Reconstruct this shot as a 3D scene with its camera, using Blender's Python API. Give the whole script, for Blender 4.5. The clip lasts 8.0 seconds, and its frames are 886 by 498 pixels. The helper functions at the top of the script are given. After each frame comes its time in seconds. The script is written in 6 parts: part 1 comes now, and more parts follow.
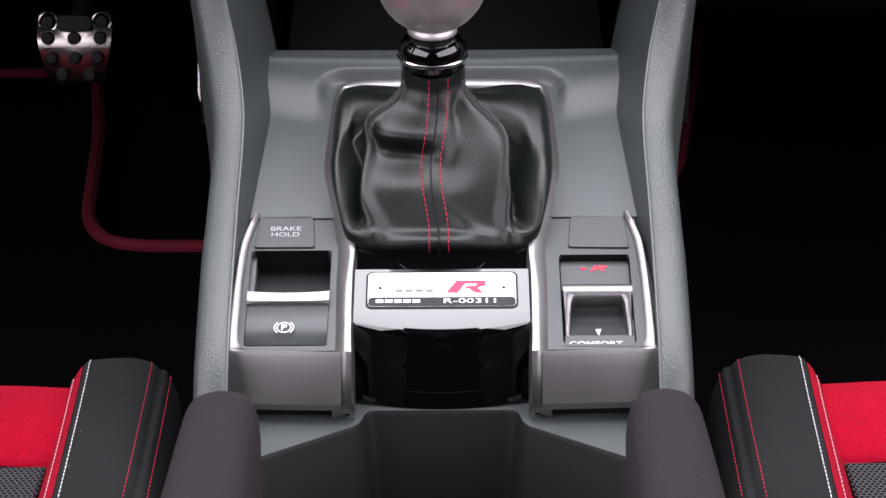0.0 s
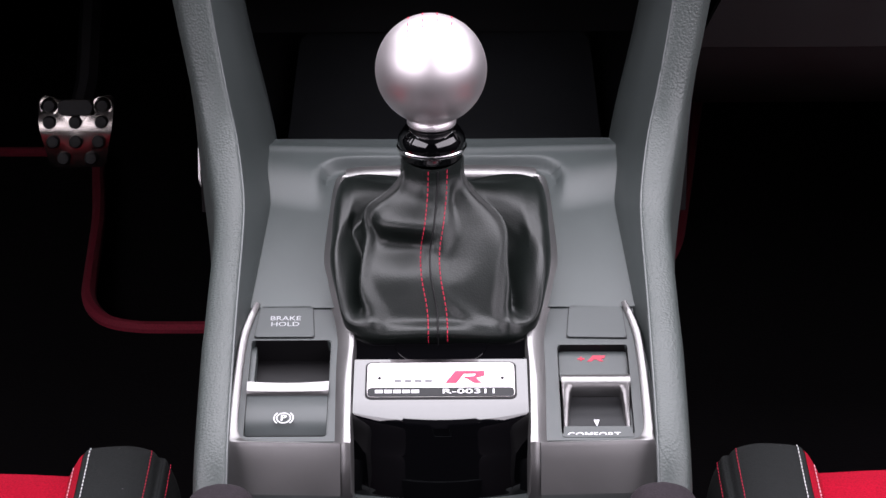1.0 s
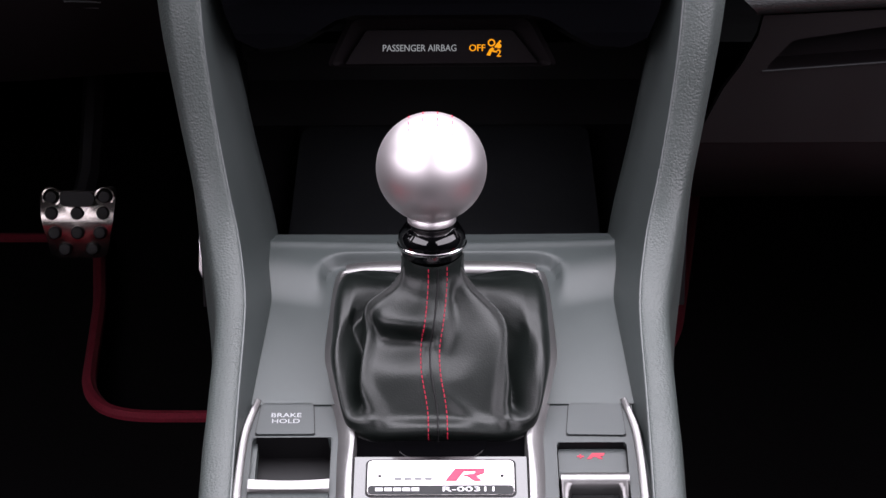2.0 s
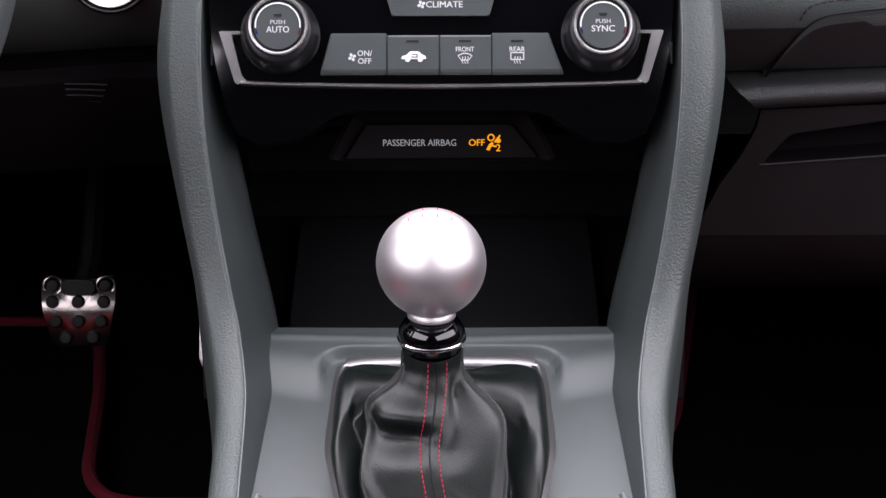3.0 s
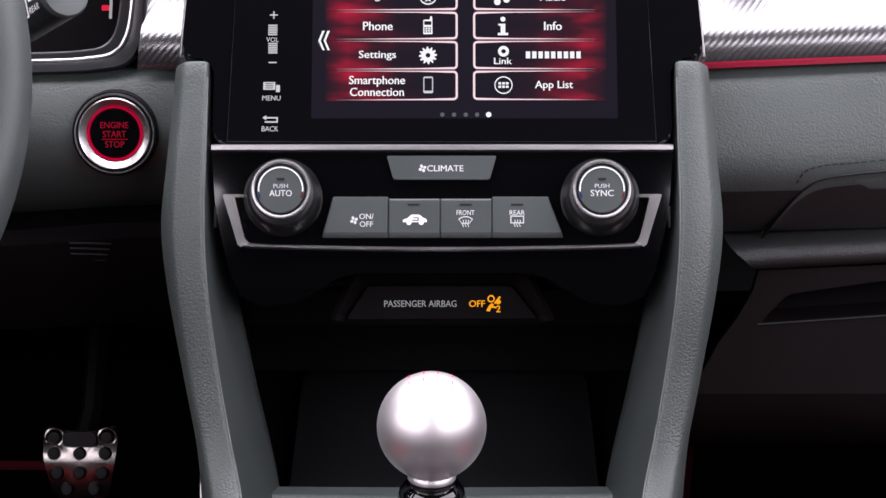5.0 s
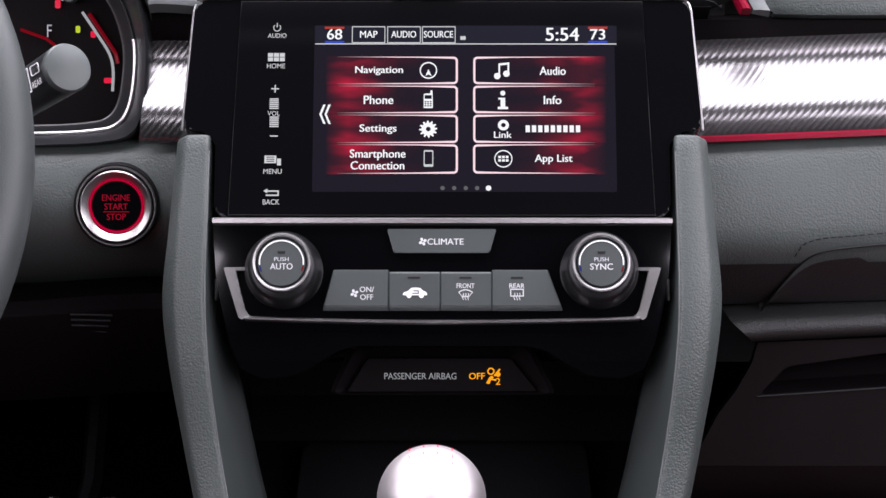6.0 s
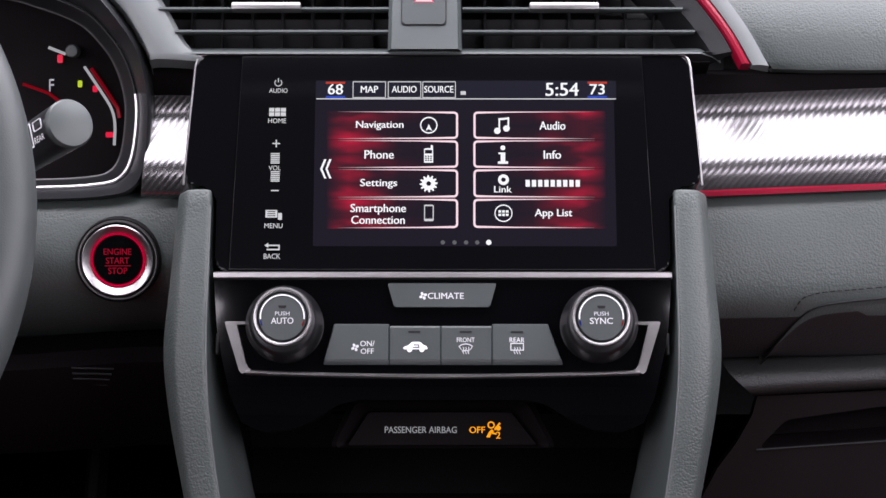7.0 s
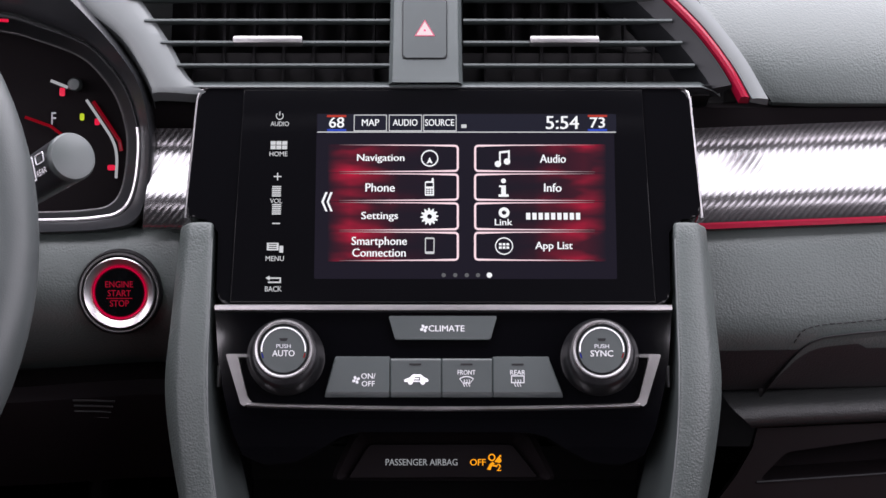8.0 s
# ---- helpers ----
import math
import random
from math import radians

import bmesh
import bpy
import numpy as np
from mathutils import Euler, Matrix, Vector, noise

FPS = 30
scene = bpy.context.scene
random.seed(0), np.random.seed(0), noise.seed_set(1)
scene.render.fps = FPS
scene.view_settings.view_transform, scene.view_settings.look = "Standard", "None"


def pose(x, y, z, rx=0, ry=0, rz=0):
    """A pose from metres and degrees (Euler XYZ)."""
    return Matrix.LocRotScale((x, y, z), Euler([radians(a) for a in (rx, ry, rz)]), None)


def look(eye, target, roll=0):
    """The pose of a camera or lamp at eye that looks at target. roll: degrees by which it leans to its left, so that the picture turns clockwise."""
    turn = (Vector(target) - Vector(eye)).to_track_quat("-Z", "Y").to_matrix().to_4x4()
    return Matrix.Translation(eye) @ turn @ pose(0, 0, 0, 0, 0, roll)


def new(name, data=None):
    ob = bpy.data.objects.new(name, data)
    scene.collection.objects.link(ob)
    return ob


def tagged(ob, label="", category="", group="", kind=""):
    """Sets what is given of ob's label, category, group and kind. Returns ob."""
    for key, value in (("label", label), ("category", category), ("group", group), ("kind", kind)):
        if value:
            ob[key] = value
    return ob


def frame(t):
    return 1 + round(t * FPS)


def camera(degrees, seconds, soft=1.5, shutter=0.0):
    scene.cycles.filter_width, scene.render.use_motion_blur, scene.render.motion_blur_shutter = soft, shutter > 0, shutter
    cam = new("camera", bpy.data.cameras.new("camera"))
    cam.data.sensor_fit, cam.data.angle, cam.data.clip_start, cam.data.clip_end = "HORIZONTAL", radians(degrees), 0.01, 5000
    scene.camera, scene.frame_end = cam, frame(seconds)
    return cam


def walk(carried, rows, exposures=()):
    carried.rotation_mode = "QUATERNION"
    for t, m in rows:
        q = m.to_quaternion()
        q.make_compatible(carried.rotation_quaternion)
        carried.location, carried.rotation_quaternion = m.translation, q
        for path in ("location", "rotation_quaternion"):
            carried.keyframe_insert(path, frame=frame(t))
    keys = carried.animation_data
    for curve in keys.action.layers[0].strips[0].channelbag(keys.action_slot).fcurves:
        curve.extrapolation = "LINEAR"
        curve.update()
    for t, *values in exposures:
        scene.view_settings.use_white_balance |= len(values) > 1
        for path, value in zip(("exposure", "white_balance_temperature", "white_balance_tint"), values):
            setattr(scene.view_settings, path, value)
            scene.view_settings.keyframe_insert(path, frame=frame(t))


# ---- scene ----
# The camera rises between the front seats: seconds, x, y, z, tilt, turn, lean to its left.
cam = camera(22.0, 8.0, soft=1.5)
PATH = [
    (0.0, 0.0050, -1.1121, 0.8036, 66.901, 0.335, -0.450),
    (0.5, 0.0048, -1.1125, 0.8104, 67.640, 0.304, -0.413),
    (1.0, 0.0047, -1.1129, 0.8173, 68.492, 0.272, -0.375),
    (1.5, 0.0045, -1.1134, 0.8243, 69.367, 0.249, -0.338),
    (2.8, 0.0040, -1.1152, 0.8422, 71.669, 0.208, -0.240),
    (3.0, 0.0040, -1.1155, 0.8449, 71.999, 0.200, -0.225),
    (3.5, 0.0038, -1.1163, 0.8513, 72.778, 0.193, -0.188),
    (4.0, 0.0036, -1.1173, 0.8575, 73.505, 0.185, -0.150),
    (4.5, 0.0034, -1.1183, 0.8632, 74.233, 0.175, -0.113),
    (6.0, 0.0029, -1.1218, 0.8770, 76.435, 0.145, 0.000),
    (6.5, 0.0027, -1.1232, 0.8802, 77.052, 0.145, 0.000),
    (7.0, 0.0026, -1.1246, 0.8827, 77.554, 0.138, 0.000),
    (7.5, 0.0024, -1.1261, 0.8842, 77.963, 0.138, 0.000),
    (8.0, 0.0022, -1.1277, 0.8847, 78.313, 0.138, 0.000),
]
walk(cam, [(t, pose(x, y, z, tilt, 0, turn) @ pose(0, 0, 0, 0, 0, lean)) for t, x, y, z, tilt, turn, lean in PATH])

# ---- light: daylight through the windscreen and the side windows ----
world = bpy.data.worlds.new("world")
scene.world = world
world.use_nodes = True
world.node_tree.nodes["Background"].inputs["Color"].default_value = (0.9, 0.95, 1.0, 1)
world.node_tree.nodes["Background"].inputs["Strength"].default_value = 0.0015


def window_light(name, eye, target, width, height, watts, tint=(1, 1, 1)):
    lamp = bpy.data.lights.new(name, "AREA")
    lamp.shape, lamp.size, lamp.size_y, lamp.energy, lamp.color = "RECTANGLE", width, height, watts, tint
    ob = new(name, lamp)
    ob.matrix_world = look(eye, target)
    return ob


window_light("windscreen_daylight", (0, 0.16, 1.27), (0, -0.02, 0.45), 1.40, 1.05, 38.8, (0.945, 0.908, 1.0))
window_light("side_window_daylight", (-0.72, -0.60, 0.95), (0, -0.15, 0.50), 1.45, 0.50, 12.0, (0.96, 0.895, 1.0))
window_light("side_window_daylight", (0.72, -0.60, 0.95), (0, -0.15, 0.50), 1.45, 0.50, 12.0, (0.96, 0.895, 1.0))


# ---- materials ----
def material(name, color, rough=0.5, metal=0.0, spec=0.5, coat=0.0, grain="", size=0.001, depth=0.3, vary=0.12, patch=0.03):
    """A Principled surface; grain: '', 'fine', 'leather', 'fabric' or 'brushed', whose cells are size metres wide."""
    m = bpy.data.materials.new(name)
    m.use_nodes = True
    nodes, links = m.node_tree.nodes, m.node_tree.links
    b = nodes["Principled BSDF"]
    b.inputs["Roughness"].default_value = rough
    b.inputs["Metallic"].default_value = metal
    b.inputs["Specular IOR Level"].default_value = spec
    b.inputs["Coat Weight"].default_value = coat
    b.inputs["Coat Roughness"].default_value = 0.03
    co = nodes.new("ShaderNodeTexCoord")
    large = nodes.new("ShaderNodeTexNoise")
    large.inputs["Scale"].default_value, large.inputs["Detail"].default_value = 1 / patch, 5
    links.new(co.outputs["Object"], large.inputs["Vector"])
    ramp = nodes.new("ShaderNodeMix")
    ramp.data_type = "RGBA"
    ramp.inputs["A"].default_value = (*[c * (1 - vary) for c in color], 1)
    ramp.inputs["B"].default_value = (*[min(1, c * (1 + vary)) for c in color], 1)
    links.new(large.outputs["Fac"], ramp.inputs["Factor"])
    links.new(ramp.outputs["Result"], b.inputs["Base Color"])
    wear = nodes.new("ShaderNodeMapRange")
    wear.inputs["To Min"].default_value, wear.inputs["To Max"].default_value = max(0.02, rough * 0.82), min(1, rough * 1.18)
    links.new(large.outputs["Fac"], wear.inputs["Value"])
    links.new(wear.outputs["Result"], b.inputs["Roughness"])
    if grain:
        bump = nodes.new("ShaderNodeBump")
        bump.inputs["Strength"].default_value, bump.inputs["Distance"].default_value = depth, size * 0.35
        if grain == "leather":
            tex = nodes.new("ShaderNodeTexVoronoi")
            tex.feature = "SMOOTH_F1"
            tex.inputs["Smoothness"].default_value = 0.4
            out = tex.outputs["Distance"]
            warp = nodes.new("ShaderNodeTexNoise")
            warp.inputs["Scale"].default_value = 0.6 / size
            links.new(co.outputs["Object"], warp.inputs["Vector"])
            add = nodes.new("ShaderNodeMix")
            add.data_type = "VECTOR"
            add.inputs["Factor"].default_value = 0.0006
            links.new(co.outputs["Object"], add.inputs["A"])
            links.new(warp.outputs["Color"], add.inputs["B"])
            links.new(add.outputs["Result"], tex.inputs["Vector"])
            tex.inputs["Scale"].default_value = 1 / size
            bump.invert = True
        elif grain == "brushed":
            tex = nodes.new("ShaderNodeTexNoise")
            stretch = nodes.new("ShaderNodeMapping")
            stretch.inputs["Scale"].default_value = (0.03, 1, 1)
            links.new(co.outputs["Object"], stretch.inputs["Vector"])
            links.new(stretch.outputs["Vector"], tex.inputs["Vector"])
            tex.inputs["Scale"].default_value = 1 / size
            out = tex.outputs["Fac"]
        else:
            tex = nodes.new("ShaderNodeTexNoise")
            tex.inputs["Scale"].default_value = 1 / size
            tex.inputs["Detail"].default_value = 4 if grain == "fabric" else 2
            links.new(co.outputs["Object"], tex.inputs["Vector"])
            out = tex.outputs["Fac"]
        links.new(out, bump.inputs["Height"])
        links.new(bump.outputs["Normal"], b.inputs["Normal"])
    if grain == "fabric":
        # mottled nap and a few specks of lint
        nap = nodes.new("ShaderNodeMapRange")
        nap.inputs["From Min"].default_value, nap.inputs["From Max"].default_value = 0.3, 0.7
        nap.inputs["To Min"].default_value, nap.inputs["To Max"].default_value = 0.72, 1.28
        links.new(tex.outputs["Fac"], nap.inputs["Value"])
        shade = nodes.new("ShaderNodeVectorMath")
        shade.operation = "SCALE"
        links.new(ramp.outputs["Result"], shade.inputs[0])
        links.new(nap.outputs["Result"], shade.inputs["Scale"])
        speck, least, some, lint = nodes.new("ShaderNodeTexVoronoi"), nodes.new("ShaderNodeMath"), nodes.new("ShaderNodeMath"), nodes.new("ShaderNodeMix")
        speck.inputs["Scale"].default_value = 130
        least.operation, least.inputs[1].default_value = "LESS_THAN", 0.045
        some.operation, some.inputs[1].default_value = "GREATER_THAN", 0.80
        both = nodes.new("ShaderNodeMath")
        both.operation = "MULTIPLY"
        apart = nodes.new("ShaderNodeSeparateColor")
        lint.data_type = "RGBA"
        lint.inputs["B"].default_value = (0.16, 0.15, 0.16, 1)
        links.new(co.outputs["Object"], speck.inputs["Vector"])
        links.new(speck.outputs["Distance"], least.inputs[0])
        links.new(speck.outputs["Color"], apart.inputs["Color"])
        links.new(apart.outputs["Red"], some.inputs[0])
        links.new(least.outputs["Value"], both.inputs[0])
        links.new(some.outputs["Value"], both.inputs[1])
        links.new(both.outputs["Value"], lint.inputs["Factor"])
        links.new(shade.outputs["Vector"], lint.inputs["A"])
        links.new((lint if color[0] < 0.1 and color[0] > 0.006 else shade).outputs[2 if color[0] < 0.1 and color[0] > 0.006 else 0], b.inputs["Base Color"])
        b.inputs["Sheen Weight"].default_value = 0.015
        b.inputs["Sheen Roughness"].default_value = 0.5
    return m


def glow(name, color, strength, base=(0.002, 0.002, 0.002)):
    m = bpy.data.materials.new(name)
    m.use_nodes = True
    b = m.node_tree.nodes["Principled BSDF"]
    b.inputs["Base Color"].default_value = (*base, 1)
    b.inputs["Emission Color"].default_value = (*color, 1)
    b.inputs["Emission Strength"].default_value = strength
    b.inputs["Roughness"].default_value = 0.12
    b.inputs["Specular IOR Level"].default_value = 0.2
    return m


GREY = (0.058, 0.069, 0.066)
PAD = material("padded grey vinyl", GREY, 0.43, grain="leather", size=0.00115, depth=0.48, vary=0.14)
# Rail grey cut by about a quarter for shade on the inner faces.
INNER = material("shaded grey smooth plastic", (0.044, 0.052, 0.051), 0.42, grain="fine", size=0.0004, depth=0.12)
PLASTIC = material("grey moulded plastic", (0.060, 0.071, 0.070), 0.40, grain="fine", size=0.0004, depth=0.12)
DARKPLASTIC = material("dark moulded plastic", (0.013, 0.014, 0.0155), 0.52, spec=0.3, grain="fine", size=0.0005, depth=0.15)
BLACK = material("black plastic", (0.0045, 0.0042, 0.005), 0.55, spec=0.3, grain="fine", size=0.0005, depth=0.15)
GLOSS = material("piano black", (0.0015, 0.0015, 0.002), 0.05, coat=0.5, vary=0.05)
GLASS = material("black screen glass", (0.002, 0.002, 0.0025), 0.08, spec=0.25, vary=0.05)
SATIN = material("satin silver trim", (0.262, 0.255, 0.255), 0.35, metal=0.9, grain="brushed", size=0.0004, depth=0.08)
SATINBRIGHT = material("bright satin bezel", (0.34, 0.335, 0.335), 0.36, metal=1.0, vary=0.04)
SILVER = material("bright silver trim", (0.56, 0.54, 0.55), 0.32, metal=1.0, vary=0.04)
CHROME = material("chrome", (0.85, 0.85, 0.86), 0.08, metal=1.0, vary=0.03)
ALLOY = material("matt aluminium", (0.80, 0.75, 0.765), 0.47, metal=1.0, grain="fine", size=0.0003, depth=0.04, vary=0.04)
LEATHER = material("black leather", (0.0046, 0.0068, 0.0059), 0.38, spec=0.40, grain="leather", size=0.0008, depth=0.22, vary=0.2)
SUEDE = material("black suede", (0.0110, 0.0122, 0.0122), 0.9, spec=0.15, grain="fabric", size=0.0008, depth=0.9, vary=0.30, patch=0.010)
CLOTH = material("charcoal cloth", (0.0205, 0.0165, 0.0195), 0.95, spec=0.1, grain="fabric", size=0.0009, depth=1.0, vary=0.22, patch=0.012)
RED = material("red suede", (0.30, 0.002, 0.016), 0.9, spec=0.06, grain="fabric", size=0.0009, depth=0.7, vary=0.16, patch=0.012)
REDTRIM = material("metallic red trim", (0.19, 0.003, 0.018), 0.24, metal=0.0, spec=0.24, coat=0.0, vary=0.05)
REDTHREAD = material("red thread", (0.46, 0.010, 0.045), 0.7)
PINKTHREAD = material("pale pink thread", (0.62, 0.30, 0.36), 0.7)
WHITETHREAD = material("white thread", (0.75, 0.75, 0.75), 0.7)
GREYTRIM = material("light grey satin trim", (0.108, 0.118, 0.118), 0.42, metal=0.1, grain="fine", size=0.0003, depth=0.05)
# Blacker than carpet is, to make up for missing seat-back shade in the footwells.
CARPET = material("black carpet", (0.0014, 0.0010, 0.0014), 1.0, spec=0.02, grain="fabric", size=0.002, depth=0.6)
PIPING = material("red mat piping", (0.17, 0.003, 0.018), 0.8, grain="fabric", size=0.001)
BUTTON = material("grey switch plastic", (0.037, 0.045, 0.045), 0.42, grain="fine", size=0.0004, depth=0.06)
LIGHTPRINT = material("light grey print", (0.56, 0.57, 0.58), 0.6, vary=0.03)
WHITE = material("white print", (0.80, 0.80, 0.82), 0.6, vary=0.03)
GREYPRINT = material("grey print", (0.46, 0.47, 0.49), 0.6, vary=0.03)
DARKPRINT = material("dark grey print", (0.16, 0.16, 0.17), 0.6, vary=0.03)
STEEL = material("worn pedal steel", (0.34, 0.31, 0.29), 0.24, metal=1.0, vary=0.10, patch=0.006)
DULLBLACK = material("dull black plastic", (0.0030, 0.0018, 0.0024), 0.75, spec=0.10, grain="fine", size=0.0005, depth=0.1)
BINBLACK = material("black bin plastic", (0.0075, 0.0080, 0.0082), 0.6, spec=0.3, grain="fine", size=0.0005, depth=0.12)
LIDBLACK = material("dark brown-black plastic", (0.0036, 0.0022, 0.0027), 0.6, spec=0.25, grain="fine", size=0.0005, depth=0.12)
DARKPAD = material("dark grained vinyl", (0.021, 0.0225, 0.0225), 0.48, grain="leather", size=0.0010, depth=0.55)
SKIRT = material("dark satin metal", (0.014, 0.014, 0.0155), 0.34, metal=0.55, vary=0.05)
# Darker version of the pad vinyl: shade where the pad turns under.
LOWERPAD = material("shaded lower vinyl", (0.0175, 0.0155, 0.0165), 0.52, grain="leather", size=0.0010, depth=0.4)
HOODGREY = material("dark satin hood plastic", (0.020, 0.021, 0.023), 0.30, spec=0.5, vary=0.06)
HONEYCOMB = material("dark seat mesh", (0.030, 0.030, 0.034), 0.75, grain="fabric", size=0.0006, depth=0.5)
REDPRINT = material("red print", (0.75, 0.02, 0.08), 0.5, vary=0.03)
MIRRORBLACK = material("polished black lacquer", (0.0015, 0.0015, 0.002), 0.05, spec=0.5, coat=1.0, vary=0.05)
HEADLINER = material("dark headliner", (0.018, 0.017, 0.019), 0.95, grain="fabric", size=0.002)


# ---- shape helpers ----
def mesh_of(name, bm, mat, smooth=True, angle=35):
    bmesh.ops.recalc_face_normals(bm, faces=bm.faces)
    me = bpy.data.meshes.new(name)
    if smooth:
        for e in bm.edges:
            if len(e.link_faces) == 2 and e.calc_face_angle(0) > radians(angle):
                e.smooth = False
        for f in bm.faces:
            f.smooth = len(f.verts) < 9
    bm.to_mesh(me)
    bm.free()
    me.materials.append(mat)
    return me


def part(name, bm, mat, parent, label="", m=None, angle=35):
    """One mesh under a thing or a part, in its parent's coordinates."""
    ob = new(name, mesh_of(name, bm, mat, True, angle))
    ob.parent = parent
    if m is not None:
        ob.matrix_basis = m
    return tagged(ob, label)


def thing(name, m, label, category, group="", kind=""):
    ob = new(name)
    ob.empty_display_size = 0.02
    ob.matrix_basis = m
    return tagged(ob, label, category, group, kind)


def solid(name, bm, mat, m, label, category, group="", kind="", angle=35):
    ob = new(name, mesh_of(name, bm, mat, True, angle))
    ob.matrix_basis = m
    return tagged(ob, label, category, group, kind)


def prism(outline, n0, n1, bevel=0.0, bm=None):
    """A plate with this outline from n0 to n1, its upper edges bevelled."""
    bm = bm or bmesh.new()
    low = [bm.verts.new((u, v, n0)) for u, v in outline]
    high = [bm.verts.new((u, v, n1)) for u, v in outline]
    k = len(outline)
    bm.faces.new(low[::-1])
    top = bm.faces.new(high)
    for i in range(k):
        bm.faces.new((low[i], low[(i + 1) % k], high[(i + 1) % k], high[i]))
    if bevel:
        bmesh.ops.bevel(bm, geom=list(top.edges), offset=bevel, segments=3, profile=0.6, affect="EDGES", clamp_overlap=True)
    return bm


def rounded(u0, u1, v0, v1, r, k=5):
    pts = []
    for cu, cv, a in ((u1 - r, v1 - r, 0), (u0 + r, v1 - r, 90), (u0 + r, v0 + r, 180), (u1 - r, v0 + r, 270)):
        for i in range(k + 1):
            w = radians(a + 90 * i / k)
            pts.append((cu + r * math.cos(w), cv + r * math.sin(w)))
    return pts


def soften(corners, r, k=4):
    """The polygon with its corners rounded by r."""
    pts, n = [], len(corners)
    for i in range(n):
        p, a, b = Vector(corners[i]), Vector(corners[i - 1]), Vector(corners[(i + 1) % n])
        da, db = (a - p), (b - p)
        q0, q1 = p + da.normalized() * min(r, da.length * 0.45), p + db.normalized() * min(r, db.length * 0.45)
        for j in range(k + 1):
            s = j / k
            q = q0 * (1 - s) ** 2 + p * 2 * s * (1 - s) + q1 * s * s
            pts.append((q.x, q.y))
    return pts


def ring(outer, inner, n0, n1, bm=None):
    """A flat frame between two outlines of equal count."""
    bm = bm or bmesh.new()
    rows = [[bm.verts.new((u, v, n)) for u, v in line] for line, n in ((outer, n0), (outer, n1), (inner, n1), (inner, n0))]
    k = len(outer)
    for a in range(4):
        for i in range(k):
            bm.faces.new((rows[a][i], rows[a][(i + 1) % k], rows[(a + 1) % 4][(i + 1) % k], rows[(a + 1) % 4][i]))
    return bm


def box(x0, x1, y0, y1, z0, z1, bevel=0.0, segments=2, bm=None):
    own = bm is None
    bm = bm or bmesh.new()
    m = Matrix.Translation(((x0 + x1) / 2, (y0 + y1) / 2, (z0 + z1) / 2)) @ Matrix.Diagonal((x1 - x0, y1 - y0, z1 - z0, 1))
    bmesh.ops.create_cube(bm, size=1, matrix=m)
    if bevel and own:
        bmesh.ops.bevel(bm, geom=list(bm.edges), offset=bevel, segments=segments, profile=0.6, affect="EDGES")
    return bm


def lathe(profile, k=48, centre=(0, 0), bm=None):
    """Profile of (radius, height) turned about the z axis."""
    bm = bm or bmesh.new()
    rows = []
    for r, h in profile:
        if r < 1e-7:
            rows.append([bm.verts.new((centre[0], centre[1], h))])
        else:
            rows.append([bm.verts.new((centre[0] + r * math.cos(2 * math.pi * i / k), centre[1] + r * math.sin(2 * math.pi * i / k), h)) for i in range(k)])
    for a, b in zip(rows, rows[1:]):
        for i in range(k):
            j = (i + 1) % k
            f = [a[i % len(a)], a[j % len(a)], b[j % len(b)], b[i % len(b)]]
            f = list(dict.fromkeys(f))
            if len(f) > 2:
                bm.faces.new(f)
    return bm


def spline(points, count):
    """A smooth run of count points through the given ones."""
    pts = [Vector(p) for p in points]
    pts = [pts[0] * 2 - pts[1], *pts, pts[-1] * 2 - pts[-2]]
    out, n = [], len(pts) - 3
    for i in range(count):
        s = i / (count - 1) * n
        j = min(int(s), n - 1)
        s -= j
        a, b, c, d = pts[j:j + 4]
        out.append(0.5 * (2 * b + (c - a) * s + (2 * a - 5 * b + 4 * c - d) * s * s + (3 * b - a - 3 * c + d) * s ** 3))
    return out


def loft(rows, closed=False, caps=False, bm=None):
    bm = bm or bmesh.new()
    grid = [[bm.verts.new(p) for p in row] for row in rows]
    for a, b in zip(grid, grid[1:]):
        k = len(a)
        for i in range(k if closed else k - 1):
            bm.faces.new((a[i], a[(i + 1) % k], b[(i + 1) % k], b[i]))
    if caps:
        bm.faces.new(grid[0][::-1])
        bm.faces.new(grid[-1])
    return bm


def tube(points, r, k=8, bm=None):
    pts = [Vector(p) for p in points]
    rows = []
    for i, p in enumerate(pts):
        d = (pts[min(i + 1, len(pts) - 1)] - pts[max(i - 1, 0)]).normalized()
        side = d.cross(Vector((0.13, 0.31, 0.94))).normalized()
        up = side.cross(d)
        rows.append([p + r * (math.cos(2 * math.pi * j / k) * side + math.sin(2 * math.pi * j / k) * up) for j in range(k)])
    return loft(rows, True, True, bm)


def stitches(points, length, gap, r, lift=(0, 0, 0), bm=None):
    """Short threads along a line."""
    bm = bm or bmesh.new()
    pts = [Vector(p) + Vector(lift) for p in points]
    walked, start, on = 0.0, pts[0], True
    for a, b in zip(pts, pts[1:]):
        walked += (b - a).length
        if on and walked >= length:
            tube([start, start.lerp(b, 0.5), b], r, 5, bm)
            on, walked = False, 0.0
        elif not on and walked >= gap:
            start, on, walked = b, True, 0.0
    return bm


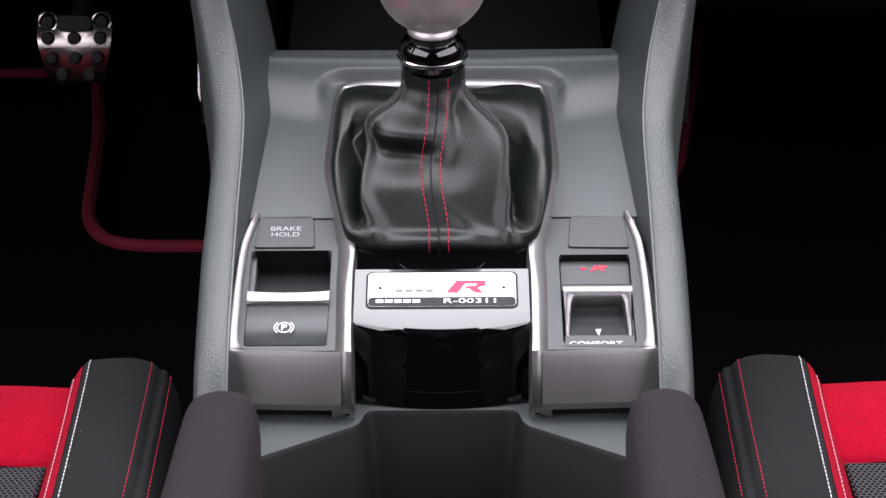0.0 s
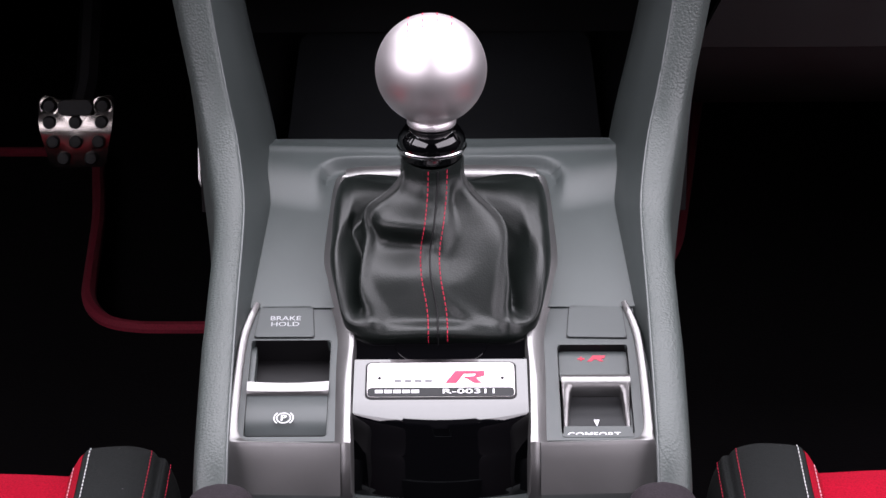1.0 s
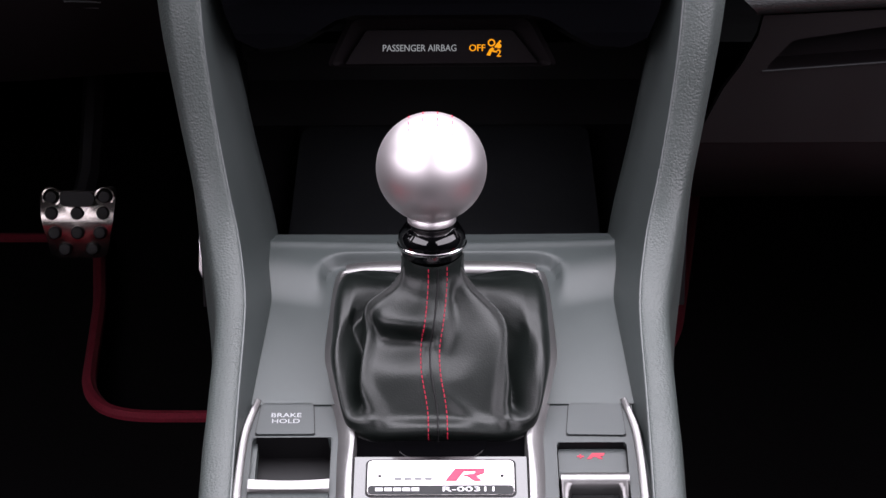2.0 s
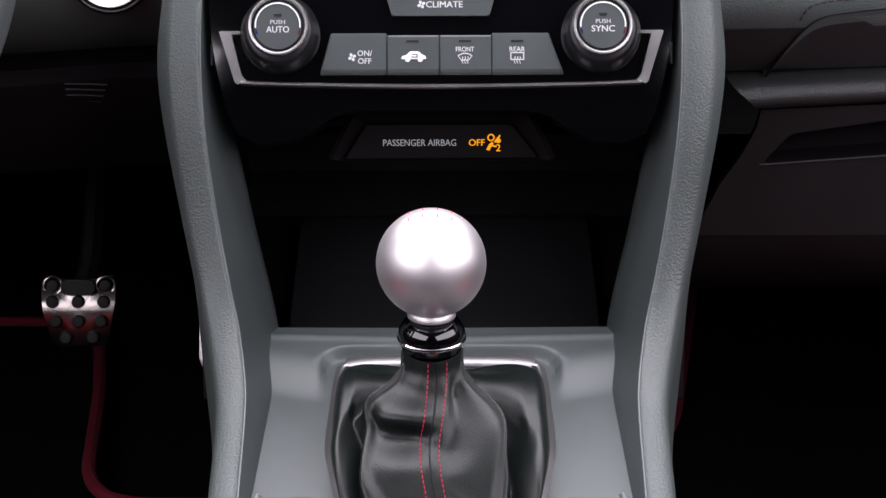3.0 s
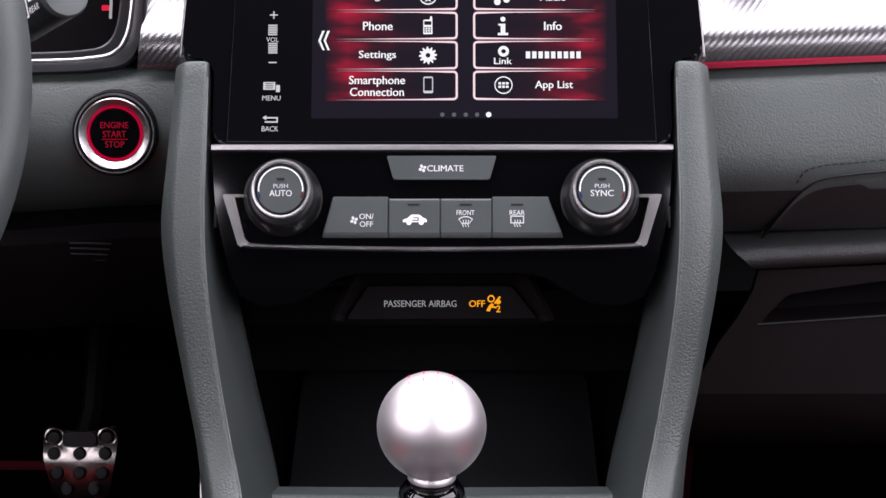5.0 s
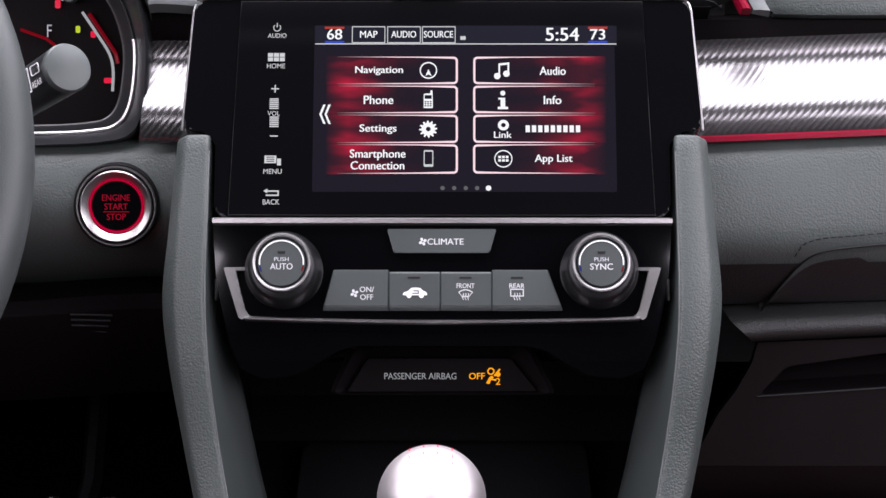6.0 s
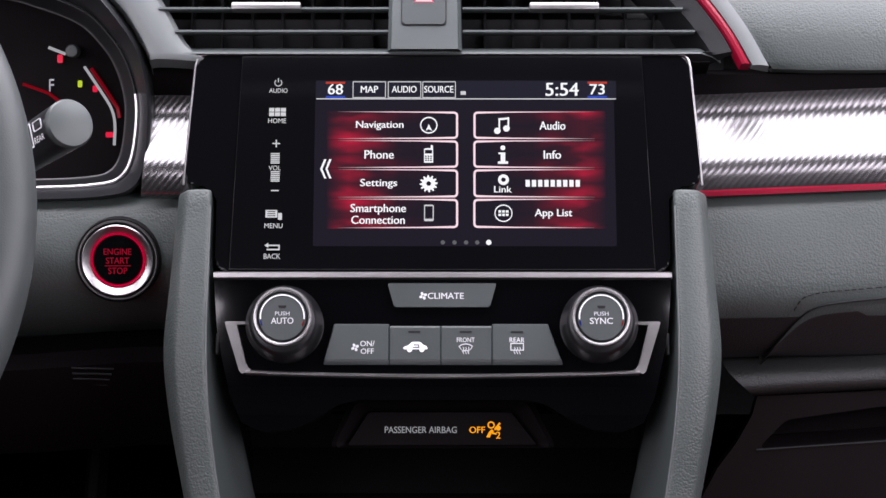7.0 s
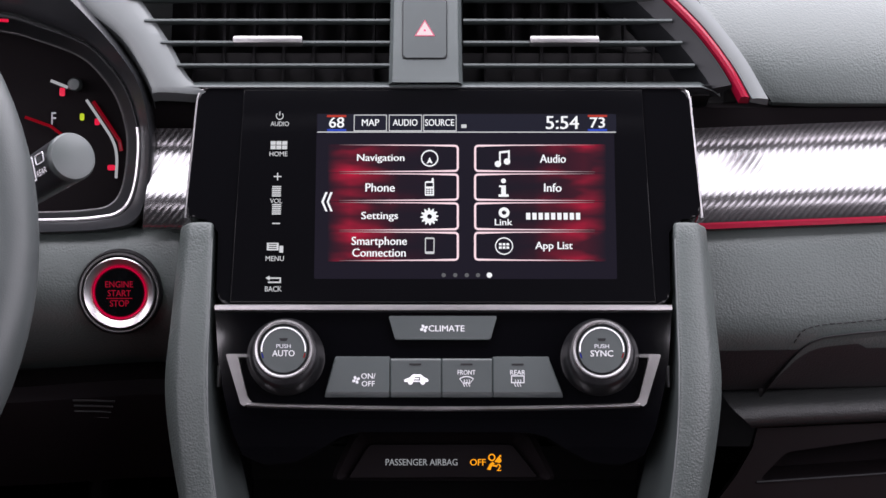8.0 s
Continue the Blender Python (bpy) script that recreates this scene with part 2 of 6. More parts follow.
def lettering(text, cu, cv, width, height, n, weight=0.0, shear=0.0, turn=0.0):
    """Flat letters of this width and height about (cu, cv), n above the panel; width 0 keeps the font's own."""
    curve = bpy.data.curves.new("letters", "FONT")
    curve.body, curve.align_x, curve.shear, curve.offset, curve.resolution_u = text, "CENTER", shear, 0.0, 3
    ob = bpy.data.objects.new("letters", curve)
    scene.collection.objects.link(ob)
    me = bpy.data.meshes.new_from_object(ob.evaluated_get(bpy.context.evaluated_depsgraph_get()))
    bpy.data.objects.remove(ob)
    bm = bmesh.new()
    bm.from_mesh(me)
    if weight:
        count = len(bm.verts)
        bm.from_mesh(me)
        bm.verts.ensure_lookup_table()
        for v in bm.verts[count:]:
            v.co += Vector((weight * 1.8, weight * 0.5, 0.004))
    bpy.data.meshes.remove(me)
    xs, ys = [v.co.x for v in bm.verts], [v.co.y for v in bm.verts]
    sy = height / (max(ys) - min(ys))
    sx = width / (max(xs) - min(xs)) if width else sy
    mx, my = (max(xs) + min(xs)) / 2, (max(ys) + min(ys)) / 2
    for v in bm.verts:
        v.co = ((v.co.x - mx) * sx, (v.co.y - my) * sy, v.co.z * sy)
    bmesh.ops.transform(bm, matrix=Matrix.Translation((cu, cv, n)) @ Matrix.Rotation(radians(turn), 4, "Z"), verts=bm.verts)
    return bm


def bars(rects, n, thick=0.0002, bm=None):
    """Small flat bars (u0, u1, v0, v1)."""
    bm = bm or bmesh.new()
    for u0, u1, v0, v1 in rects:
        box(u0, u1, v0, v1, n - thick, n, bm=bm)
    return bm


def poly(points, n, thick=0.0002, bm=None):
    return prism(points, n - thick, n, 0, bm)


def circle(cu, cv, r, k=32):
    return [(cu + r * math.cos(2 * math.pi * i / k), cv + r * math.sin(2 * math.pi * i / k)) for i in range(k)]


def arc_band(cu, cv, r0, r1, a0, a1, n, thick=0.0002, k=24, bm=None):
    pts = [(cu + r1 * math.cos(radians(a0 + (a1 - a0) * i / k)), cv + r1 * math.sin(radians(a0 + (a1 - a0) * i / k))) for i in range(k + 1)]
    pts += [(cu + r0 * math.cos(radians(a1 + (a0 - a1) * i / k)), cv + r0 * math.sin(radians(a1 + (a0 - a1) * i / k))) for i in range(k + 1)]
    return prism(pts, n - thick, n, 0, bm)


MID = -0.0012                               # the console's centre line
DECK = pose(MID, -0.037, 0.433, 19.4)       # x across, y up the slope, z out of the deck
SCREEN = pose(-0.0003, 0, 0.62, 62)
PANEL = pose(-0.0003, 0, 0.62, 70)

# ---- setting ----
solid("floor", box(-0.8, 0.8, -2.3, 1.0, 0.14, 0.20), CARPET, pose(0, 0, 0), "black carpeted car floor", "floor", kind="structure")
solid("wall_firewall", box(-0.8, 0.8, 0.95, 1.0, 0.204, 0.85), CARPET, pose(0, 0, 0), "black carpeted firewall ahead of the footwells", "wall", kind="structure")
solid("ceiling", box(-0.62, 0.62, -2.3, -0.35, 1.22, 1.26, 0.01), HEADLINER, pose(0, 0, 0), "dark cloth headliner over the cabin", "ceiling", kind="structure")
for side, name in ((-1, "wall_left_door"), (1, "wall_right_door")):
    solid(name, box(0.76 if side > 0 else -0.80, 0.80 if side > 0 else -0.76, -2.3, 0.949, 0.204, 0.69, 0.012), DARKPLASTIC, pose(0, 0, 0), "dark plastic door panel below the window", "wall", kind="structure")
solid("wall_rear", box(-0.75, 0.75, -2.3, -2.25, 0.204, 1.215), HEADLINER, pose(0, 0, 0), "dark rear end of the cabin", "wall", kind="structure")


# ---- centre console ----
def step(a, b, x):
    s = min(1, max(0, (x - a) / (b - a)))
    return s * s * (3 - 2 * s)


def deck_height(u, v):
    """The console deck: a flat slope, a shoulder that steps up behind the gaiter frame, a creased front lip."""
    du, dv = max(0.0, abs(u) - 0.0465), max(0.0, v + 0.0065)
    away = math.hypot(du, dv)
    h = 0.0052 * step(0.0100, 0.0158, away) * step(-0.030, 0.001, v - 0.25 * max(0.0, abs(u) - 0.060))
    crest = 0.0150 + 0.035 * max(0.0, abs(u) - 0.02)
    h += 0.0008 * hump(v, crest, 0.0030) - 0.22 * max(0.0, v - crest)
    h -= 0.008 * step(0.0262, 0.0290, v)
    return h


def hump(x, centre, width):
    return math.exp(-((x - centre) / width) ** 2)


console = thing("center_console", DECK, "grey plastic car center console between the front seats", "console")
rows = []
for i in range(141):
    v = -0.098 + 0.1275 * i / 140
    rows.append([(u, v, deck_height(u, v)) for u in (-0.100 + 0.200 * j / 80 for j in range(81))])
rows.append([(u, 0.0295, -0.028) for u, _, _ in rows[-1]])
part("deck", loft(rows), PLASTIC, console, "smooth grey deck around the shifter")
for u0, u1 in ((-0.0990, -0.0850), (0.0850, 0.0990)):
    part("deck_flank", box(u0, u1, -0.190, -0.090, -0.012, -0.0045), PLASTIC, console)
part("deck_base", box(-0.094, 0.094, -0.150, 0.020, -0.060, -0.0135), BLACK, console)

RAIL = [  # y, z of the ridge; x of outer edge, ridge, inner foot; y, z of the inner foot
    (-0.2650, 0.3150, 0.1055, 0.0905, 0.0920, -0.258, 0.3120),
    (-0.2560, 0.3420, 0.1062, 0.0910, 0.0924, -0.245, 0.3360),
    (-0.2410, 0.3640, 0.1070, 0.0915, 0.0932, -0.230, 0.3550),
    (-0.2200, 0.3805, 0.1074, 0.0919, 0.0940, -0.211, 0.3670),
    (-0.1735, 0.4014, 0.1084, 0.0926, 0.0937, -0.177, 0.3805),
    (-0.1545, 0.4086, 0.1084, 0.0929, 0.0918, -0.149, 0.3900),
    (-0.1385, 0.4146, 0.1084, 0.0931, 0.0882, -0.135, 0.3950),
    (-0.1000, 0.4300, 0.1088, 0.0934, 0.0844, -0.089, 0.4120),
    (-0.0800, 0.4410, 0.1114, 0.0946, 0.0822, -0.058, 0.4230),
    (-0.0570, 0.4600, 0.1172, 0.0990, 0.0819, -0.030, 0.4330),
    (-0.0435, 0.4790, 0.1226, 0.1043, 0.0845, -0.012, 0.4480),
    (-0.0340, 0.5110, 0.1296, 0.1104, 0.0960, -0.004, 0.4950),
    (-0.0265, 0.5530, 0.1370, 0.1158, 0.1052, -0.003, 0.5420),
    (-0.0180, 0.5860, 0.1402, 0.1176, 0.1124, 0.000, 0.5760),
    (-0.0050, 0.6195, 0.1376, 0.1172, 0.1158, 0.008, 0.6186),
    (0.0150, 0.6610, 0.1342, 0.1168, 0.1162, 0.024, 0.6600),
]


def rail(side, name):
    """A padded rail: dark outer flank, flat face, crisp inner ridge and a plain inner panel."""
    runs = spline([(r[0], r[1], r[2]) for r in RAIL], 100), spline([(r[3], r[4], 0) for r in RAIL], 100), spline([(r[5], r[6], 0) for r in RAIL], 100)
    rows = []
    for i, ((y, z, xo), (xr, xi, _), (yi, zi, _)) in enumerate(zip(*runs)):
        j = min(max(i, 1), 98)
        ty, tz = runs[0][j + 1][0] - runs[0][j - 1][0], runs[0][j + 1][1] - runs[0][j - 1][1]
        k = math.hypot(ty, tz)
        ny, nz = -tz / k, ty / k                # out of the rail's face
        xp = xr + (xo - xr) * (0.74 - 0.06 * step(68, 87, i))
        low = 1 - step(44, 64, i)               # rounder towards the seats
        pts = [(xo + 0.004, 0.050), (xo + 0.0010, 0.020), (xo, 0.0105), (xo - 0.0008, 0.0070), (xp + 0.0022 + 0.0006 * low, 0.0030), (xp + 0.0008, 0.0011), (xp - 0.0010, 0.0002 + 0.0003 * low),
               ((xp + xr) / 2, -0.0006 - 0.0005 * low), (xr + 0.0024, -0.0004), (xr + 0.0012, -0.0001), (xr + 0.0004, 0.0005), (xr, 0.0014)]
        pts = [(x, y - ny * d, z - nz * d) for x, d in pts]
        yr, zr = y - ny * 0.0026, z - nz * 0.0026
        pts += [(xr - 0.0004, yr, zr), (xr * 0.5 + xi * 0.5 + 0.0008, (yr + yi) / 2, (zr + zi) / 2), (xi, yi, zi), (xi + 0.001, yi - ny * 0.03, zi - nz * 0.03)]
        rows.append([(side * (x + 0.0012) - 0.0004, yy, zz) for x, yy, zz in pts])
    # the upper end is rounded over
    last, mid = rows[-1], sum(q[0] for q in rows[-1][4:12]) / 8
    for k, up, back in ((0.04, 0.0007, 0.0003), (0.12, 0.0013, 0.0012), (0.20, 0.0015, 0.0030)):
        rows.append([(q[0] + (mid - q[0]) * k, q[1] + up * 0.4 + back, q[2] + up - back * 0.4) for q in last])
    top = thing(name, pose(0, 0, 0), "grey padded vinyl rail sweeping up the console side", "console trim", "console side rails")
    part("pad", loft([r[:12] for r in rows], caps=True), PAD, top, "grey grained vinyl pad", angle=50)
    part("inner_panel", loft([r[11:] for r in rows], caps=True), INNER, top, "smoother inner panel, grey darkened for shade", angle=50)
    # Paler material on this bead stands in for the highlight on the ridge.
    part("seam_bead", tube([Vector(r[10]).lerp(Vector(r[11]), 0.35) for r in rows[:-3:2]], 0.00055, 6), GREYTRIM, top, "seam bead, pale to suggest the ridge highlight")


rail(-1, "console_rail")
rail(1, "console_rail")

# storage pocket under the dash
pocket = thing("storage_pocket", pose(0, 0.0, 0.42), "deep black storage pocket under the dash", "storage tray")
part("tray_floor", loft([[(x, y, z) for x in (-0.115, 0.115)] for y, z in ((-0.010, 0.0), (0.03, 0.002), (0.17, 0.028), (0.19, 0.05))]), BLACK, pocket)
part("back_wall", box(-0.13, 0.13, 0.19, 0.20, 0.0, 0.20), BLACK, pocket)
part("roof_panel", box(-0.120, 0.120, 0.035, 0.19, 0.125, 0.135), BLACK, pocket)
for s in (-1, 1):
    part("side_wall", box(min(s * 0.116, s * 0.126), max(s * 0.116, s * 0.126), 0.0, 0.19, -0.02, 0.17), BLACK, pocket)
part("charge_pad", prism(rounded(-0.082, 0.083, 0.006, 0.150, 0.008), 0.0, 0.003, 0.001), DARKPLASTIC, pocket, "dark rubber charging mat", m=pose(0, 0, 0.0035, 10.5))
part("shelf_lip", box(-0.075, -0.018, 0.030, 0.035, 0.120, 0.1245, 0.001), DARKPLASTIC, pocket)

# ---- gear shifter: ball, neck, gaiter and frame ----
FRAME_OUT = [(0.0479, 0.0030), (0.0545, -0.0035), (0.0575, -0.0420), (0.0582, -0.0650), (0.0565, -0.0770), (0.0541, -0.0930), (0.0515, -0.1038), (0.0496, -0.1194), (0.0495, -0.1340), (0.0484, -0.1780), (0.0484, -0.1875)]
FRAME_IN = [(0.0460, -0.0040), (0.0487, -0.0085), (0.0503, -0.0420), (0.0505, -0.0630), (0.0470, -0.0800), (0.0429, -0.0960), (0.0404, -0.1058), (0.0388, -0.1215), (0.0394, -0.1380), (0.0393, -0.1710), (0.0386, -0.1875)]

gaiter_frame = thing("shifter_frame", DECK @ pose(0, 0, -0.0022), "satin silver frame around the shifter gaiter", "trim frame")


def frame_side(s):
    a, b = spline([(*p, 0) for p in FRAME_OUT], 60), spline([(*p, 0) for p in FRAME_IN], 60)
    rows = []
    for p, q in zip(a, b):
        lift = 0.0046 - 0.0008 * step(-0.09, -0.13, p.y)
        at = lambda w: (s * (p.x + (q.x - p.x) * w), p.y + (q.y - p.y) * w)
        low = step(-0.125, -0.150, p.y)          # the bright crest moves outwards beside the badge
        rows.append([(*at(0.0), -0.004), (*at(0.0), lift * 0.02), (*at(0.06), lift * 0.20), (*at(0.66 - 0.10 * low), lift * 0.95), (*at(0.76 - 0.08 * low), lift * 1.06), (*at(0.90), lift * 0.98), (*at(0.985), lift * 0.55), (s * (q.x - 0.0004), q.y, -0.008)])
    tail = rows[-1]
    for dv, dn in ((-0.0012, -0.0012), (-0.0066, -0.0072), (-0.0140, -0.0170), (-0.0146, -0.0240)):
        rows.append([(x, v + dv, n + dn) for x, v, n in tail])
    return loft(rows)


for s in (-1, 1):
    part("side_strip", frame_side(s), SATIN, gaiter_frame, m=None)
part("frame_gap", loft([[(u, v, n) for u in (-0.0560, -0.03, 0.0, 0.03, 0.0560)] for v, n in ((0.0060, 0.0016), (-0.030, 0.0012), (-0.092, 0.0010))]), BLACK, gaiter_frame, "dark gap round the frame")
part("top_bar", loft([[(u, v + 0.0015 * (1 - (u / 0.05) ** 2), n - 0.0014 * abs(u / 0.0478) ** 9) for u in (-0.0478 + 0.0956 * i / 40 for i in range(41))] for v, n in ((0.0040, -0.002), (0.0039, 0.0040), (0.0034, 0.0050), (0.0026, 0.0053), (-0.0012, 0.0048), (-0.0034, 0.0042), (-0.0042, 0.0034), (-0.0046, -0.006))]), SATIN, gaiter_frame)

def blend(table, s):
    return [spline_at([(t[0], t[k]) for t in table], s) for k in (1, 2)]


BACK_RUN = ((0.0, 1.06, -0.0030), (0.015, 1.085, 0.0010), (0.03, 1.075, 0.0032), (0.07, 1.00, 0.0048), (0.13, 0.915, 0.0060), (0.20, 0.845, 0.0082), (0.36, 0.69, 0.0150), (0.50, 0.52, 0.0215), (0.60, 0.38, 0.0262), (0.68, 0.25, 0.0295), (0.77, 0.11, 0.0332), (0.88, 0.02, 0.0388), (1.0, 0.0, 0.0462))
SIDE_RUN = ((0.0, 1.0, -0.002), (0.08, 1.03, 0.0040), (0.20, 1.01, 0.0092), (0.34, 0.92, 0.0130), (0.48, 0.76, 0.0136), (0.60, 0.54, 0.0145), (0.72, 0.28, 0.0190), (0.82, 0.10, 0.0250), (0.88, 0.03, 0.0305), (0.94, 0.005, 0.0370), (1.0, 0.0, 0.0462))


def gaiter_point(angle, s):
    """A point of the gaiter: angle 0 looks back at the seats, s runs from the hem to the collar."""
    a = math.radians(angle)
    cu, cv = math.sin(a), -math.cos(a)
    e = 5 + 5 * step(0.1, 0.6, -cv)
    k = (abs(cu) ** e + abs(cv) ** e) ** (-1 / e)
    hem = Vector((cu * k * 0.0500, -0.0610 + cv * k * 0.0565))
    if hem.y < -0.078:
        hem.x *= 1 - 0.09 * step(-0.075, -0.112, hem.y)
    if hem.y > -0.030:
        hem.y -= 0.007 * step(-0.030, -0.006, hem.y)
    turn = (angle + 180) % 360 - 180
    side, right = abs(turn), turn > 0
    # the edge of the flat back panel, which runs from the hem up to the shoulder
    ridge = 35 + (30 * step(0.08, 0.95, s) if right else 30 * step(0.10, 0.66, s))
    flank = step(ridge - 3, ridge + 13, side)
    (o0, n0), (o1, n1) = blend(BACK_RUN, s), blend(SIDE_RUN, s)
    out, n = o0 + (o1 - o0) * flank, n0 + (n1 - n0) * flank
    n -= 0.0050 * step(135, 168, side) * step(0.05, 0.2, s) * step(0.75, 0.45, s)
    low, high = step(0.02, 0.10, s), step(0.97, 0.80, s)
    neck = Vector((-0.0038 + cu * 0.0150, -0.0388 - (0.0433 - n) * 0.352 + cv * 0.0150))
    p = neck.lerp(hem, out)
    fold = low * high
    valley = (hump(side, ridge + 8, 4.2) * step(0.80, 0.44, s) if right else hump(side, ridge + 10, 5.0) * step(0.60, 0.34, s)) * step(0.06, 0.24, s)
    edge = hump(side, ridge - 1, 2.6 if right else 4.0) * low * high
    bulge = hump(side, ridge + 29, 20 if side < ridge + 29 else 46) * low * step(0.86, 0.50, s)
    corner = hump(side, 108, 24) * step(0.04, 0.20, s) * step(0.92, 0.58, s)
    radial = -0.0115 * valley + 0.0022 * edge + 0.0012 * bulge
    rise = -0.0085 * valley + 0.0022 * edge + 0.0088 * bulge + 0.0052 * corner
    # left shoulder that folds over itself, and the fold running from the collar down to the right
    shelf = hump(turn, -30, 33) * fold
    radial += shelf * (0.0050 * hump(s, 0.690, 0.065) - 0.0078 * hump(s, 0.550, 0.085))
    rise += shelf * (0.0016 * hump(s, 0.70, 0.06) - 0.0038 * hump(s, 0.550, 0.085))
    crease = 0.7 * hump(turn, 12 + 62 * (s - 0.42), 11.0) * step(0.36, 0.52, s) * step(0.90, 0.74, s)
    radial -= 0.0046 * crease
    rise -= 0.0024 * crease
    drape = hump(turn, 24 - 70 * (s - 0.06), 7.0) * step(0.04, 0.10, s) * step(0.40, 0.20, s)
    radial += 0.0008 * drape
    rise += 0.0008 * drape
    roll = hump(s, 0.055, 0.045) * hump(turn, -4, 24)
    radial += 0.0012 * roll
    rise += 0.0020 * roll
    pleat = (noise.noise(Vector((angle * 0.055, s * 2.2, 7.7))) + 0.4 * noise.noise(Vector((angle * 0.10, s * 3.6, 2.3)))) * fold
    d = Vector((cu, cv))
    shoulder = hump(s, 0.63, 0.13) * step(8, ridge, side) * step(ridge + 50, ridge + 10, side)
    p.x += math.copysign(0.0065, turn) * shoulder
    n += 0.0004 * shoulder
    pleat *= 1 - 0.6 * step(0.5, 0.75, s)
    p += d * (radial + 0.0004 * pleat)
    n += rise + 0.0004 * pleat
    return Vector((p.x, p.y, n))


def spline_at(table, s):
    """A smooth curve through the (place, value) pairs of a table."""
    k = next((i for i in range(len(table) - 1) if s <= table[i + 1][0]), len(table) - 2)
    (a, x), (b, y) = table[k], table[k + 1]
    slope = lambda i: (table[min(i + 1, len(table) - 1)][1] - table[max(i - 1, 0)][1]) / (table[min(i + 1, len(table) - 1)][0] - table[max(i - 1, 0)][0])
    w, h = (s - a) / (b - a), b - a
    return (2 * w ** 3 - 3 * w * w + 1) * x + (w ** 3 - 2 * w * w + w) * h * slope(k) + (3 * w * w - 2 * w ** 3) * y + (w ** 3 - w * w) * h * slope(k + 1)


shifter = thing("gear_shifter", DECK, "gear shifter with aluminium ball knob and black leather gaiter", "gear shifter")
gaiter = part("gaiter", loft([[gaiter_point(1.5 * i, j / 90) for i in range(240)] for j in range(91)], closed=True), LEATHER, shifter, "creased black leather gaiter", angle=180)


def gaiter_line(offset, n):
    """A run down the back of the gaiter, offset sideways from its winding seam."""
    pts = []
    for i in range(n):
        s = 0.985 - 0.98 * i / (n - 1)
        want = -0.0012 - 0.0037 * math.exp(-((s - 0.50) / 0.22) ** 2) + offset
        lo, hi = -40.0, 40.0
        for _ in range(22):
            mid = (lo + hi) / 2
            if gaiter_point(mid, s).x < want:
                lo = mid
            else:
                hi = mid
        p = gaiter_point(lo, s)
        q = gaiter_point(lo + 1, s) - p
        r = gaiter_point(lo, min(1, s + 0.01)) - p
        nrm = q.cross(r).normalized()
        pts.append(p + nrm * 0.0002)
    return pts


part("seam", tube(gaiter_line(0.0, 60), 0.00045, 6), BLACK, gaiter)
for offset in (-0.0044, 0.0044):
    part("stitching", stitches(gaiter_line(offset, 520), 0.0016, 0.0008, 0.00026), REDTHREAD, gaiter, "red thread stitching")

# knob axis, tilted a little back towards the seats
TOP = DECK.inverted() @ pose(-0.0052, -0.087, 0.4645, 4)
profile = [(0.0, -0.003), (0.0152, -0.003), (0.0158, 0.000), (0.0163, 0.004), (0.0156, 0.0075), (0.0125, 0.0115), (0.0100, 0.0125), (0.0, 0.0126)]
part("collar", lathe(profile, 48), GLOSS, shifter, "glossy black collar", m=TOP, angle=60)
part("collar_ring", lathe([(0.0150, 0.0006), (0.0161, 0.0004), (0.0167, 0.0009), (0.0168, 0.0015), (0.0166, 0.0021), (0.0160, 0.0025), (0.0150, 0.0024)], 64), CHROME, shifter, "thin chrome ring", m=TOP)
R = 0.0262
ball = [(0.0, 0.0128), (0.0112, 0.0128), (0.0117, 0.0134), (0.0117, 0.0150), (0.0108, 0.0163)]
for i in range(40):
    a = -64 + 154 * i / 39
    ball.append((R * math.cos(radians(a)), 0.0403 + R * math.sin(radians(a))))
ball[-1] = (0.0, 0.0403 + R)
knob = part("knob", lathe(ball, 72), ALLOY, shifter, "matt aluminium ball knob", m=TOP)


def on_ball(x, y):
    z = math.sqrt(R * R - x * x - y * y)
    return Vector((x, y, z)) * (1.004) + Vector((0, 0, 0.0403))


marks = bmesh.new()
for x in (-0.0105, -0.0038, 0.0030, 0.0098):
    for y0, y1 in ((-0.0125, -0.0115), (-0.0100, -0.0080), (-0.0058, -0.0030), (0.0030, 0.0058), (0.0080, 0.0100)):
        tube([on_ball(x, y0), on_ball(x, (y0 + y1) / 2), on_ball(x, y1)], 0.0003, 5, marks)
part("shift_pattern", marks, REDPRINT, knob, "red engraved shift pattern")

# ---- glossy badge panel behind the gaiter ----
badge_panel = thing("badge_panel", DECK @ pose(0, 0, -0.0046), "glossy black panel carrying a small metal badge", "trim panel")
rows = []
for v, n in ((-0.1155, 0.000), (-0.1163, 0.0044), (-0.1175, 0.0046), (-0.1190, 0.0040), (-0.1255, 0.0006), (-0.1326, -0.0030), (-0.1328, -0.0030), (-0.1329, 0.0042), (-0.1333, 0.0046), (-0.1345, 0.0046), (-0.1600, 0.0046), (-0.1655, 0.0046), (-0.1672, 0.0042), (-0.1692, 0.0022), (-0.1708, -0.002), (-0.1765, -0.009), (-0.1850, -0.021), (-0.1915, -0.035), (-0.1935, -0.048)):
    bow = 0.0062 * step(-0.155, -0.170, v)
    rows.append([(u, v - bow * (1 - (u / 0.0393) ** 2) + (0.0015 * (1 - (u / 0.0393) ** 2) if v > -0.118 else 0), n) for u in (-0.0393 + 0.0786 * i / 30 for i in range(31))])
part("panel", loft(rows), MIRRORBLACK, badge_panel, "polished black lacquered panel", angle=30)
